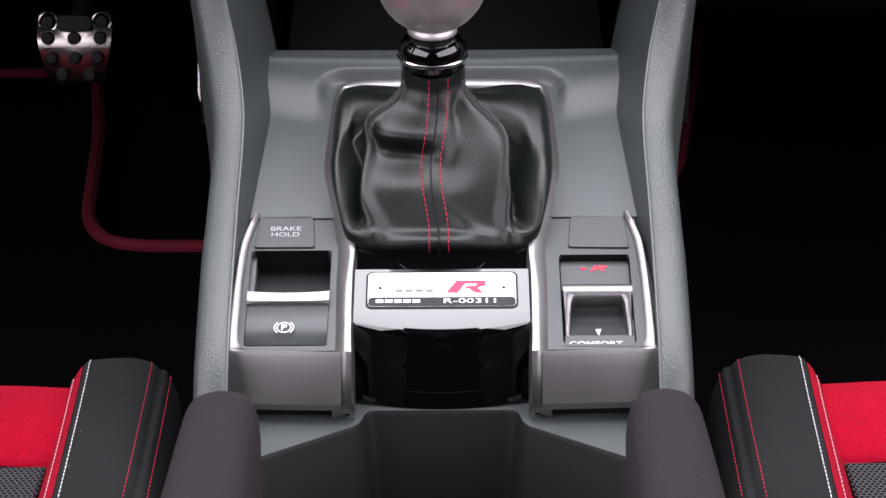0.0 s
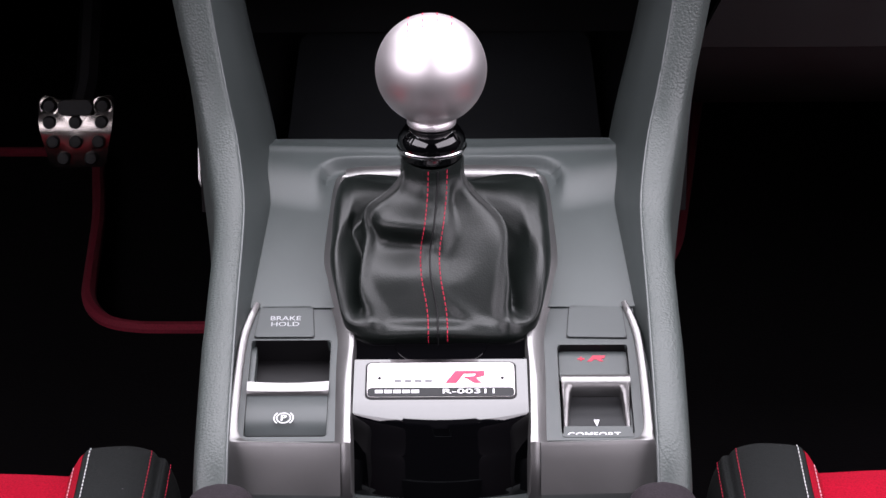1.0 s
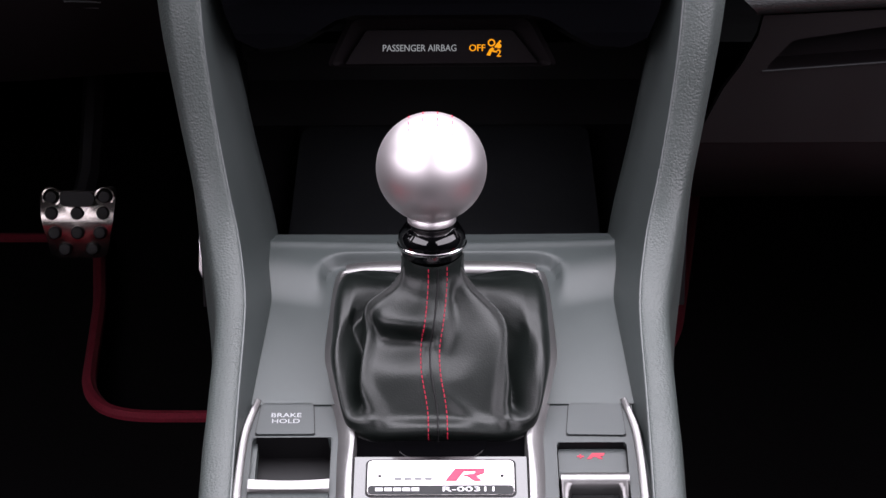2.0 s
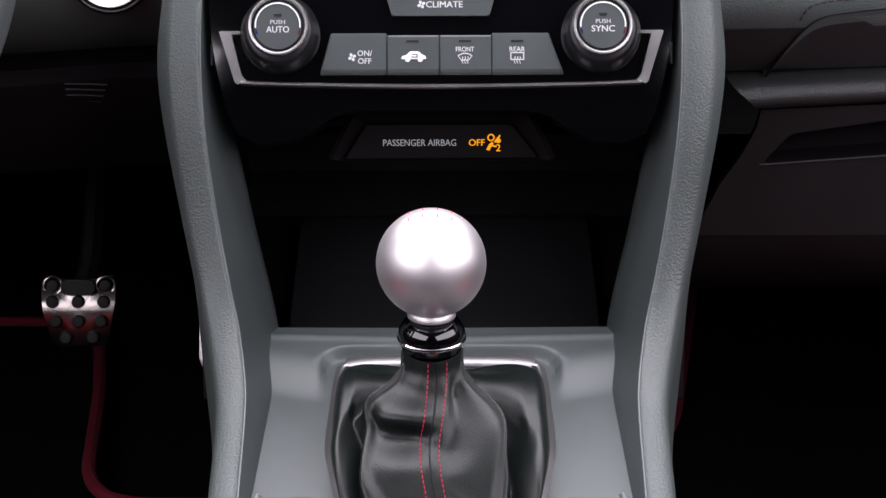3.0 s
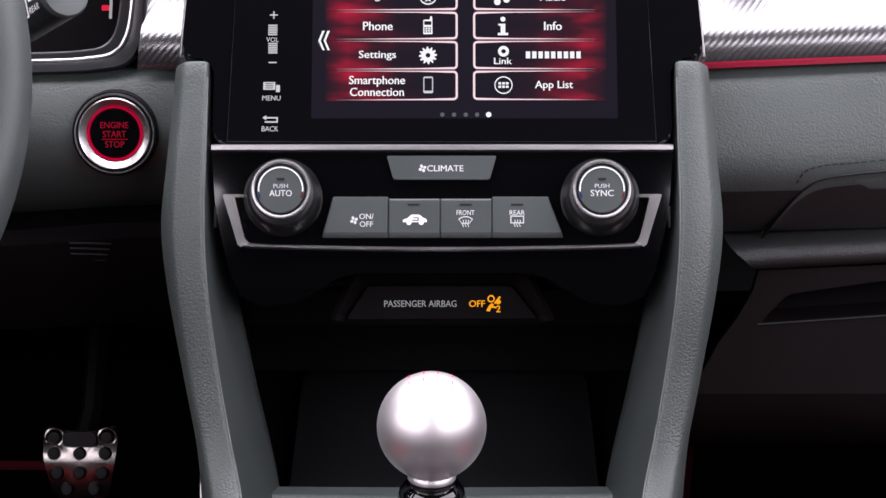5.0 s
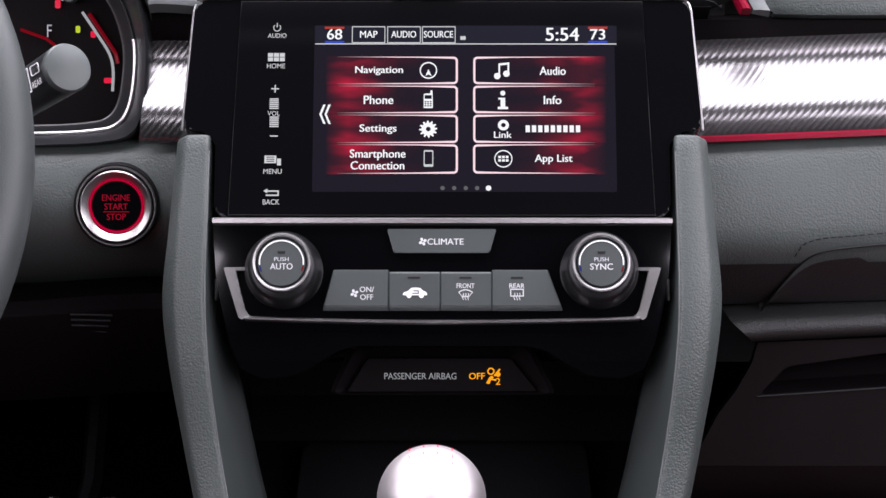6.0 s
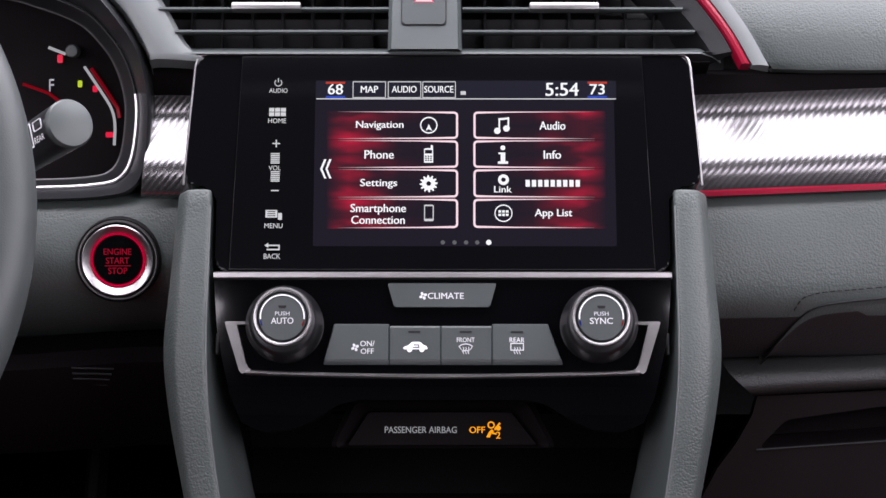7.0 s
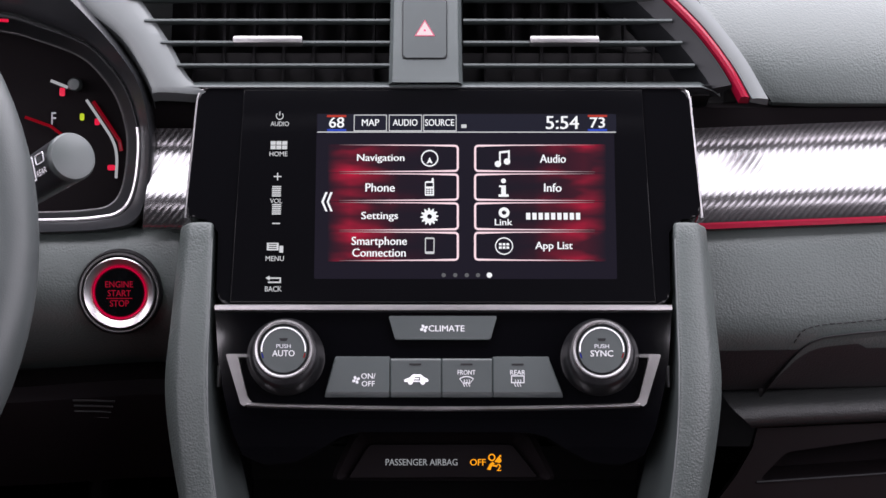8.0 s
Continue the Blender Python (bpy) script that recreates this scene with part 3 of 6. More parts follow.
part("finger_recess", prism([(0.0217 * math.cos(radians(a)), -0.1195 - 0.0125 * abs(math.sin(radians(a))) ** 0.8) for a in range(180, 361, 6)], -0.002, 0.0004), GLOSS, badge_panel, "black finger recess", m=pose(0, -0.1195, 0.0038, 27.5) @ pose(0, 0.1195, 0))
C0 = 0.0006
plate = part("plate_surround", prism(rounded(-0.0347 + C0, 0.0337 + C0, -0.1592, -0.1353, 0.0030), 0.0040, 0.00485, 0.0001), BLACK, badge_panel)
part("plate", prism(rounded(-0.0337 + C0, 0.0327 + C0, -0.1582, -0.1363, 0.0022), 0.0046, 0.0052, 0.0002), ALLOY, plate, "brushed metal number plate")
part("plate_band", prism(rounded(-0.0335 + C0, 0.0325 + C0, -0.1580, -0.1524, 0.0018), 0.0050, 0.0054), DARKPLASTIC, plate)
part("plate_emblem", poly([(0.0021, -0.1495), (0.0066, -0.1418), (0.0200, -0.1418), (0.0198, -0.1448), (0.0160, -0.1463), (0.0186, -0.1495), (0.0150, -0.1495), (0.0122, -0.1466), (0.0104, -0.1466), (0.0109, -0.1456), (0.0148, -0.1452), (0.0160, -0.1443), (0.0156, -0.1434), (0.0106, -0.1434), (0.0072, -0.1495)], 0.0055), REDPRINT, plate, "red slanted emblem")
part("plate_marking", bars([(-0.0210 + 0.0046 * i, -0.0176 + 0.0046 * i, -0.1489, -0.1472) for i in range(4)], 0.0054), DARKPRINT, plate)
part("plate_name", bars([(-0.0295 + 0.0041 * i, -0.0261 + 0.0041 * i, -0.1561, -0.1541) for i in range(5)], 0.0056), WHITE, plate)
part("serial_number", lettering("R-00311", 0.0126, -0.1551, 0.0233, 0.0030, 0.00565, weight=0.01), WHITE, plate)
for u in (-0.0283, 0.0273):
    part("rivet", lathe([(0.0, 0.0060), (0.0005, 0.0059), (0.0008, 0.0055), (0.0008, 0.0049)], 16, (u + C0, -0.1463)), DARKPLASTIC, plate)


# ---- switch panels either side ----
def side_trim(s):
    """Satin edge strip that runs down the side and along the back of a switch panel and folds down there."""
    out = spline([(0.0872, -0.0950, 0), (0.0903, -0.1060, 0), (0.0927, -0.1186, 0), (0.0938, -0.1400, 0), (0.0942, -0.1600, 0), (0.0944, -0.1780, 0), (0.0946, -0.1840, 0), (0.0942, -0.1866, 0), (0.0800, -0.1872, 0), (0.0600, -0.1878, 0), (0.0440, -0.1882, 0)], 90)
    inn = spline([(0.0844, -0.0955, 0), (0.0868, -0.1060, 0), (0.0888, -0.1186, 0), (0.0897, -0.1400, 0), (0.0899, -0.1600, 0), (0.0898, -0.1730, 0), (0.0889, -0.1800, 0), (0.0862, -0.1838, 0), (0.0790, -0.1850, 0), (0.0600, -0.1858, 0), (0.0440, -0.1864, 0)], 90)
    rows = []
    for p, q in zip(out, inn):
        back = step(-0.182, -0.1865, p.y)
        edge = [(p.x, p.y - 0.0004 * back, 0.0019), (p.x, p.y - 0.0012 * back, 0.0012), (p.x, p.y - 0.0052 * back, -0.0034), (p.x, p.y - 0.0100 * back, -0.0092), (p.x, p.y - 0.0145 * back, -0.0150), (p.x, p.y - 0.0146 * back, -0.0185)]
        at = lambda w: (p.x + (q.x - p.x) * w, p.y + (q.y - p.y) * w)
        rows.append([(s * x, y, z) for x, y, z in (*edge[::-1], (*at(0.14), 0.0025), (*at(0.30), 0.0026), (*at(0.86), 0.0018), (*at(0.97), 0.0014), (q.x, q.y, -0.001))])
    return loft(rows)


def shell(outline, depth, bm=None):
    """A sunk box open at the top."""
    bm = bm or bmesh.new()
    inner = [(u * 0.97 + 0.03 * sum(p[0] for p in outline) / len(outline), v * 0.97 + 0.03 * sum(p[1] for p in outline) / len(outline)) for u, v in outline]
    a = [bm.verts.new((u, v, 0.0006)) for u, v in outline]
    b = [bm.verts.new((u, v, -depth)) for u, v in inner]
    for i in range(len(a)):
        bm.faces.new((a[i], a[(i + 1) % len(a)], b[(i + 1) % len(a)], b[i]))
    bm.faces.new(b)
    return bm


def panel_with_hole(u0, u1, v0, v1, hole, n, s):
    """A plate from u0 to u1 with a softened rectangular opening."""
    h0, h1, k0, k1 = hole
    bm = bmesh.new()
    for a, b, c, d in ((u0, h0, v0, v1), (h1, u1, v0, v1), (h0, h1, k1, v1), (h0, h1, v0, k0)):
        box(min(s * a, s * b), max(s * a, s * b), c, d, n - 0.006, n, bm=bm)
    r = 0.0026
    for u, v, i, j in ((h0, k0, 1, 1), (h1, k0, -1, 1), (h0, k1, 1, -1), (h1, k1, -1, -1)):
        turn = [(u + i * r * (1 - math.sin(radians(a))), v + j * r * (1 - math.cos(radians(a)))) for a in range(0, 91, 15)]
        prism([(s * x, y) for x, y in [(u, v)] + turn], n - 0.006, n - 0.0001, bm=bm)
    return bm


brake_panel = thing("parking_brake_panel", DECK @ pose(0, 0, -0.0012), "grey switch panel with parking brake lever switch", "switch panel", "console switch panels")
part("panel", panel_with_hole(0.0455, 0.0900, -0.1845, -0.0945, (0.0505, 0.0872, -0.1815, -0.1195), 0.0004, -1), BUTTON, brake_panel)
part("trim", side_trim(-1), SATIN, brake_panel, "satin silver edge trim")
b = part("brake_hold_button", prism(soften([(-0.0860, -0.1178), (-0.0586, -0.1178), (-0.0600, -0.0966), (-0.0843, -0.0970)], 0.0012), -0.002, 0.0012, 0.0004), BUTTON, brake_panel)
part("button_gap", prism(soften([(-0.0864, -0.1182), (-0.0582, -0.1182), (-0.0596, -0.0962), (-0.0847, -0.0966)], 0.0012), -0.002, 0.0006), BLACK, brake_panel)
part("lettering", lettering("BRAKE\nHOLD", -0.0722, -0.1073, 0.0140, 0.0068, 0.00135), GREYPRINT, b)
part("recess", shell(rounded(-0.0874, -0.0500, -0.1812, -0.1196, 0.002), 0.022), BLACK, brake_panel)
sw = part("brake_switch", loft([[(u, v, n) for u in (-0.0869, -0.0866, -0.0860, -0.0516, -0.0510, -0.0507)] for v, n in ((-0.1500, -0.010), (-0.1505, -0.002), (-0.1565, 0.0012), (-0.1700, 0.0010), (-0.1780, -0.0015), (-0.1800, -0.0050), (-0.1806, -0.012))]), BUTTON, brake_panel, angle=60)
part("switch_lip", loft([[(u, v - 0.0006 * (1 - ((u + 0.0688) / 0.0185) ** 2) * w, n) for u in (-0.0872 + 0.0368 * i / 12 for i in range(13))] for v, n, w in ((-0.1480, -0.004, 1), (-0.1480, 0.0018, 1), (-0.1490, 0.0030, 2), (-0.1550, 0.0030, 1), (-0.1562, 0.0022, 0), (-0.1566, 0.0008, 0))]), SATIN, sw, "polished metal finger lip")
sym = arc_band(-0.0698, -0.1709, 0.0028, 0.0033, 0, 360, 0.0016, 0.0002, 40)
for a in (0, 180):
    arc_band(-0.0698, -0.1709, 0.0040, 0.0045, a - 48, a + 48, 0.0016, 0.0002, 12, sym)
part("parking_symbol", sym, WHITE, sw)
part("lettering", lettering("P", -0.0697, -0.1709, 0, 0.0036, 0.0017, weight=0.03), WHITE, sw)

mode_panel = thing("drive_mode_panel", DECK @ pose(0, 0, -0.0012), "grey switch panel with silver drive mode toggle", "switch panel", "console switch panels")
part("panel", panel_with_hole(0.0455, 0.0900, -0.1845, -0.0945, (0.0535, 0.0858, -0.1810, -0.1232), 0.0004, 1), BUTTON, mode_panel)
part("trim", side_trim(1), SATIN, mode_panel, "satin silver edge trim")
part("blank_button", prism(soften([(0.0583, -0.1185), (0.0857, -0.1192), (0.0846, -0.0980), (0.0602, -0.0972)], 0.0012), -0.002, 0.0012, 0.0004), BUTTON, mode_panel)
part("button_gap", prism(soften([(0.0579, -0.1189), (0.0861, -0.1196), (0.0850, -0.0976), (0.0598, -0.0968)], 0.0012), -0.002, 0.0006), BLACK, mode_panel)
part("recess", shell(rounded(0.0537, 0.0856, -0.1826, -0.1234, 0.0015), 0.012), BLACK, mode_panel)
w = part("mode_window", prism(rounded(0.0542, 0.0852, -0.1445, -0.1242, 0.001), -0.006, -0.003, 0.0003), BUTTON, mode_panel, "dark mode window")
part("mode_emblem", poly([(0.0672, -0.1308), (0.0698, -0.1270), (0.0757, -0.1270), (0.0752, -0.1286), (0.0735, -0.1293), (0.0746, -0.1308), (0.0728, -0.1308), (0.0716, -0.1295), (0.0704, -0.1295), (0.0692, -0.1308)], -0.0028), glow("lit red", (1.0, 0.02, 0.10), 0.9), w, "lit red slanted emblem")
part("plus_sign", bars([(0.0628, 0.0660, -0.1296, -0.1287), (0.0640, 0.0648, -0.1305, -0.1278)], -0.0028), glow("lit red plus", (1.0, 0.02, 0.10), 0.9), w)
tg = part("toggle", loft([[(u, v, n) for u in (0.0562, 0.0575, 0.070, 0.0825, 0.0838)] for v, n in ((-0.1500, -0.0005), (-0.1540, -0.0070), (-0.1600, -0.0082), (-0.1690, -0.0068), (-0.1730, -0.0064), (-0.1736, -0.0100))]), DARKPLASTIC, mode_panel, "dark hollow toggle with an arrow", angle=60)
cap = bmesh.new()
loft([[(0.0545 + 0.0310 * i / 12, v, n) for i in range(13)] for v, n in ((-0.1438, -0.006), (-0.1440, 0.0006), (-0.1446, 0.0020), (-0.1458, 0.0030), (-0.1476, 0.0035), (-0.1496, 0.0034), (-0.1514, 0.0027), (-0.1526, 0.0014), (-0.1531, -0.0004), (-0.1528, -0.004))], bm=cap)
for s, a in ((1, 0.0545), (-1, 0.0855)):
    # side arms, broad where they leave the bar and slimmer below
    loft([[(a + s * x, v, n + d) for x, d in ((0.0, -0.005), (0.0001, -0.0010), (0.0005, -0.0002), (0.0012, 0.0), (w - 0.0008, -0.0004), (w - 0.0002, -0.0014), (w, -0.006))] for v, n, w in ((-0.1490, 0.0035, 0.0075), (-0.1512, 0.0030, 0.0066), (-0.1526, 0.0021, 0.0050), (-0.1545, 0.0008, 0.0040), (-0.1600, -0.0020, 0.0034), (-0.1680, -0.0046, 0.0031), (-0.1732, -0.0062, 0.0030))], bm=cap)
part("toggle_cap", cap, SATIN, tg, "satin silver toggle cap", angle=50)
part("arrow", poly([(0.0686, -0.1650), (0.0712, -0.1650), (0.0699, -0.1692)], -0.0064), WHITE, tg)
lo = part("mode_label", prism(rounded(0.0545, 0.0850, -0.1850, -0.1742, 0.001), -0.006, -0.0012, 0.0003), BUTTON, mode_panel)
part("lettering", lettering("COMFORT", 0.0680, -0.1797, 0.0235, 0.0032, -0.0010, weight=0.015), WHITE, lo)

# ---- rear console tray ----
tray = thing("console_tray", pose(MID, -0.215, 0.342), "grey console tray with a deep black bin", "storage tray")
HOLE = soften([(-0.0338, 0.0052), (0.0335, 0.0052), (0.0360, -0.0088), (0.0800, -0.0400), (0.0900, -0.0520), (0.0900, -0.20), (-0.0900, -0.20), (-0.0900, -0.0520), (-0.0800, -0.0390), (-0.0362, -0.0080)], 0.0045, 3)
OUT = soften([(-0.0560, 0.0200), (0.0560, 0.0200), (0.0950, 0.0200), (0.0980, -0.020), (0.0990, -0.0600), (0.0990, -0.21), (-0.0990, -0.21), (-0.0990, -0.0600), (-0.0980, -0.020), (-0.0950, 0.0200)], 0.004, 3)
bm = bmesh.new()
lines = [[(x, y, -0.02) for x, y in OUT], [(x, y, 0.0) for x, y in OUT], [(x, y, -0.0010) for x, y in HOLE], [(x * 0.985, y - 0.001, -0.0030) for x, y in HOLE], [(x * 0.84, y - 0.004, -0.085) for x, y in HOLE]]
grid = [[bm.verts.new(p) for p in line] for line in lines]
for a, b2 in zip(grid[:3], grid[1:3]):
    for i in range(len(HOLE)):
        bm.faces.new((a[i], a[(i + 1) % len(HOLE)], b2[(i + 1) % len(HOLE)], b2[i]))
part("rim", bm, PLASTIC, tray, angle=40)
bm = bmesh.new()
grid = [[bm.verts.new(p) for p in line] for line in lines[2:]]
for a, b2 in zip(grid, grid[1:]):
    for i in range(len(HOLE)):
        bm.faces.new((a[i], a[(i + 1) % len(HOLE)], b2[(i + 1) % len(HOLE)], b2[i]))
bm.faces.new(grid[-1])
part("bin", bm, BINBLACK, tray, "deep black bin", angle=40)
for s in (-1, 1):
    part("step", box(min(s * 0.0405, s * 0.0930), max(s * 0.0405, s * 0.0930), 0.0005, 0.020, -0.01, 0.0155, 0.001), DARKPLASTIC, tray)


# ---- climate panel ----
climate = thing("climate_controls", PANEL, "glossy black climate control panel with two dials", "control panel")
EDGE_U = ((0.0, 0.1160), (-0.0265, 0.1140), (-0.0408, 0.1115), (-0.0608, 0.1069), (-0.0735, 0.1015), (-0.0900, 0.0930))
EDGE_V = ((0.0, -0.0622), (0.0405, -0.0622), (0.050, -0.0645), (0.064, -0.0720), (0.076, -0.0770), (0.093, -0.0785), (0.1015, -0.0735))


def run_at(table, x):
    """Straight runs between the (place, value) pairs of a table."""
    for (a, p), (b, q) in zip(table, table[1:]):
        if min(a, b) <= x <= max(a, b):
            return p + (q - p) * (x - a) / (b - a)
    return table[-1][1]


rows = []
for i in range(31):
    k, row = min(i, 29) / 29, []
    for j in range(61):
        w = -1 + 2 * j / 60
        v = k * run_at(EDGE_V, abs(w) * 0.1015)
        u = w * run_at(EDGE_U, v)
        row.append((u, v, -8.0 * max(0.0, -0.0515 - v) ** 2 - (0.018 if i == 30 else 0.0)))
    rows.append(row)
part("fascia", loft(rows), GLOSS, climate, "glossy black fascia rolled under at its foot", angle=60)
for s in (-1, 1):
    part("fascia_clip", loft([[(s * u, v, n) for u, n in ((0.1150, -0.006), (0.1146, -0.0015), (0.1136, 0.0006), (0.1126 - d, -0.001), (0.1122 - d, -0.006))] for v, d in ((-0.0285, -0.0008), (-0.0300, 0.0), (-0.0330, 0.0006), (-0.0370, -0.0002), (-0.0390, -0.0010))], caps=True), SILVER, climate, "small bright clip")
part("chrome_strip", loft([[(u, v, n) for u in (-0.1158, 0.1158)] for v, n in ((0.0022, -0.004), (0.0022, 0.0030), (0.0014, 0.0042), (-0.0006, 0.0040), (-0.0012, 0.0028), (-0.0016, -0.002))]), SILVER, climate, "thin satin silver strip")


def dial(u, text, m):
    d = thing("climate_dial", PANEL @ pose(u, -0.0244, 0.0), "round temperature dial with a silver bezel", "dial", "climate dials")
    part("skirt", lathe([(0.0196, -0.002), (0.0196, 0.0035), (0.0190, 0.0048), (0.0172, 0.0140), (0.0160, 0.0160), (0.0150, 0.0165), (0.0, 0.0165)], 64), SKIRT, d, "dark satin skirt")
    part("bezel", lathe([(0.0150, 0.0150), (0.0151, 0.0166), (0.0149, 0.0178), (0.0143, 0.0187), (0.0136, 0.0188), (0.0129, 0.0183), (0.0126, 0.0176), (0.0125, 0.0150)], 64), SATINBRIGHT, d, "satin silver bezel", m=pose(0, 0.0022, 0))
    f = part("face", lathe([(0.0119, 0.0160), (0.0119, 0.0178), (0.0116, 0.0184), (0.0, 0.0186)], 48), BUTTON, d, m=pose(0, 0.0022, 0))
    part("lettering", lettering(text, 0, -0.0020, 0.0112 if text == "AUTO" else 0.0114, 0.0031, 0.0188, weight=0.012), LIGHTPRINT, f)
    part("small_lettering", lettering("PUSH", 0, 0.0016, 0.0072, 0.0020, 0.0188, weight=0.01), GREYPRINT, f)
    part("indicator", prism(soften([(-0.0022, 0.0056), (0.0022, 0.0056), (0.0016, 0.0042), (-0.0016, 0.0042)], 0.0004), 0.0180, 0.0188), BLACK, f)
    part("dial_mark", arc_band(0, 0, 0.0106, 0.0112, -6, 186, 0.0188, 0.0003, 32), WHITE, f)
    part("cold_mark", arc_band(0, 0, 0.0106, 0.0112, 190, 203, 0.0188, 0.0003, 6), glow("blue mark", (0.05, 0.08, 0.9), 0.25), f)
    part("warm_mark", arc_band(0, 0, 0.0106, 0.0112, 337, 350, 0.0188, 0.0003, 6), glow("red mark", (0.9, 0.05, 0.05), 0.25), f)


dial(-0.0797, "AUTO", None)
dial(0.0790, "SYNC", None)


def fan(cu, cv, r, n):
    bm = bmesh.new()
    for k in range(4):
        prism([(cu + r * (0.55 + 0.40 * math.cos(t)) * math.cos(radians(90 * k + 25)) - r * 0.32 * math.sin(t) * math.sin(radians(90 * k + 25)),
                cv + r * (0.55 + 0.40 * math.cos(t)) * math.sin(radians(90 * k + 25)) + r * 0.32 * math.sin(t) * math.cos(radians(90 * k + 25))) for t in (2 * math.pi * i / 12 for i in range(12))], n - 0.0002, n, 0, bm)
    return bm


cb = part("climate_button", prism(soften([(-0.0278, -0.0036), (0.0272, -0.0036), (0.0238, -0.0156), (-0.0244, -0.0156)], 0.001), 0.0, 0.0032, 0.0008), BUTTON, climate)
part("lettering", lettering("CLIMATE", 0.0016, -0.0100, 0.0182, 0.0031, 0.0034, weight=0.010), LIGHTPRINT, cb)
part("fan_symbol", fan(-0.0098, -0.0100, 0.0022, 0.0034), LIGHTPRINT, cb)


def climate_key(top, low, rise=0.0):
    """A key with a lit upper edge, a flat face and a lower part that folds away."""
    (a, b), (c, d) = top, low
    run = [(0.0, -0.0252 + rise, 0.0), (0.0, -0.0252 + rise, 0.0028), (0.02, -0.0255 + rise, 0.0038), (0.06, -0.0262, 0.0042), (0.80, -0.0422, 0.0040), (0.84, -0.0430, 0.0032), (1.0, -0.0462, -0.0030), (1.0, -0.0462, -0.004)]
    rows = [[(x0 + (x1 - x0) * k, v, n) for k, v, n in run] for x0, x1 in ((a, c), (b, d))]
    soft = [[(q[0] + w, q[1] + e, q[2] - 0.0008) for q, e in zip(row, (-0.0003, -0.0003, -0.0003, 0, 0, 0, 0, 0))] for row, w in zip(rows, (-0.0002, 0.0002))]
    return part("climate_key", loft([soft[0], *[[(q[0] + w, *q[1:]) for q in row] for row, w in zip(rows, (0.0003, -0.0003))], soft[1]], caps=True), BUTTON, climate, angle=20)


key = climate_key((-0.0545, -0.0271), (-0.0605, -0.0271), 0.0010)
part("lettering", lettering("ON/\nOFF", -0.0378, -0.0362, 0.0072, 0.0066, 0.0044, weight=0.01), LIGHTPRINT, key)
part("fan_symbol", fan(-0.0440, -0.0362, 0.0022, 0.0044), LIGHTPRINT, key)
key = climate_key((-0.0266, -0.0011), (-0.0266, -0.0011))
car = prism(soften([(-0.0198, -0.0372), (-0.0195, -0.0358), (-0.0172, -0.0352), (-0.0155, -0.0334), (-0.0112, -0.0334), (-0.0096, -0.0350), (-0.0078, -0.0356), (-0.0074, -0.0372)], 0.0008), 0.0042, 0.0044)
for cu in (-0.0166, -0.0104):
    prism(circle(cu, -0.0373, 0.0013, 16), 0.0042, 0.0044, 0, car)
part("recirculate_symbol", car, WHITE, key)
part("recirculate_arrow", bars([(-0.0150, -0.0118, -0.0365, -0.0360), (-0.0122, -0.0117, -0.0365, -0.0350), (-0.0145, -0.0117, -0.0352, -0.0347)], 0.0046), BUTTON, key)
part("indicator", bars([(-0.0172, -0.0112, -0.0288, -0.0279)], 0.00445), BLACK, key)


def demist(key, cu, cv, square):
    bm = bmesh.new()
    if square:
        for r in ((cu - 0.0034, cu + 0.0034, cv + 0.0018, cv + 0.0023), (cu - 0.0034, cu + 0.0034, cv - 0.0016, cv - 0.0011), (cu - 0.0034, cu - 0.0029, cv - 0.0016, cv + 0.0023), (cu + 0.0029, cu + 0.0034, cv - 0.0016, cv + 0.0023)):
            box(r[0], r[1], r[2], r[3], 0.0042, 0.0044, bm=bm)
    else:
        arc_band(cu, cv - 0.0035, 0.0050, 0.0055, 48, 132, 0.0044, 0.0002, 10, bm)
        arc_band(cu, cv - 0.0035, 0.0018, 0.0023, 48, 132, 0.0044, 0.0002, 8, bm)
        prism([(cu - 0.0037, cv + 0.0006), (cu - 0.0033, cv + 0.0006), (cu - 0.0012, cv - 0.0021), (cu - 0.0016, cv - 0.0021)], 0.0042, 0.0044, 0, bm)
        prism([(cu + 0.0037, cv + 0.0006), (cu + 0.0033, cv + 0.0006), (cu + 0.0012, cv - 0.0021), (cu + 0.0016, cv - 0.0021)], 0.0042, 0.0044, 0, bm)
    for k in (-1, 0, 1):
        tube([(cu + k * 0.0013 + 0.0003 * math.sin(i * 1.3), cv + 0.0002 - 0.0036 * i / 6, 0.0044) for i in range(7)], 0.0002, 4, bm)
    part("demist_symbol", bm, LIGHTPRINT, key)


for cu, text, top, low in ((0.0117, "FRONT", (-0.0007, 0.0247), (-0.0007, 0.0247)), (0.0375, "REAR", (0.0251, 0.0530), (0.0251, 0.0612))):
    key = climate_key(top, low, 0.0010 if text == "REAR" else 0.0)
    part("lettering", lettering(text, cu, -0.0324, 0.0090 if text == "FRONT" else 0.0076, 0.0024, 0.0044, weight=0.01), LIGHTPRINT, key)
    demist(key, cu, -0.0362, text == "REAR")
    part("indicator", bars([(cu - 0.0030, cu + 0.0030, -0.0288, -0.0279)], 0.00445), BLACK, key)

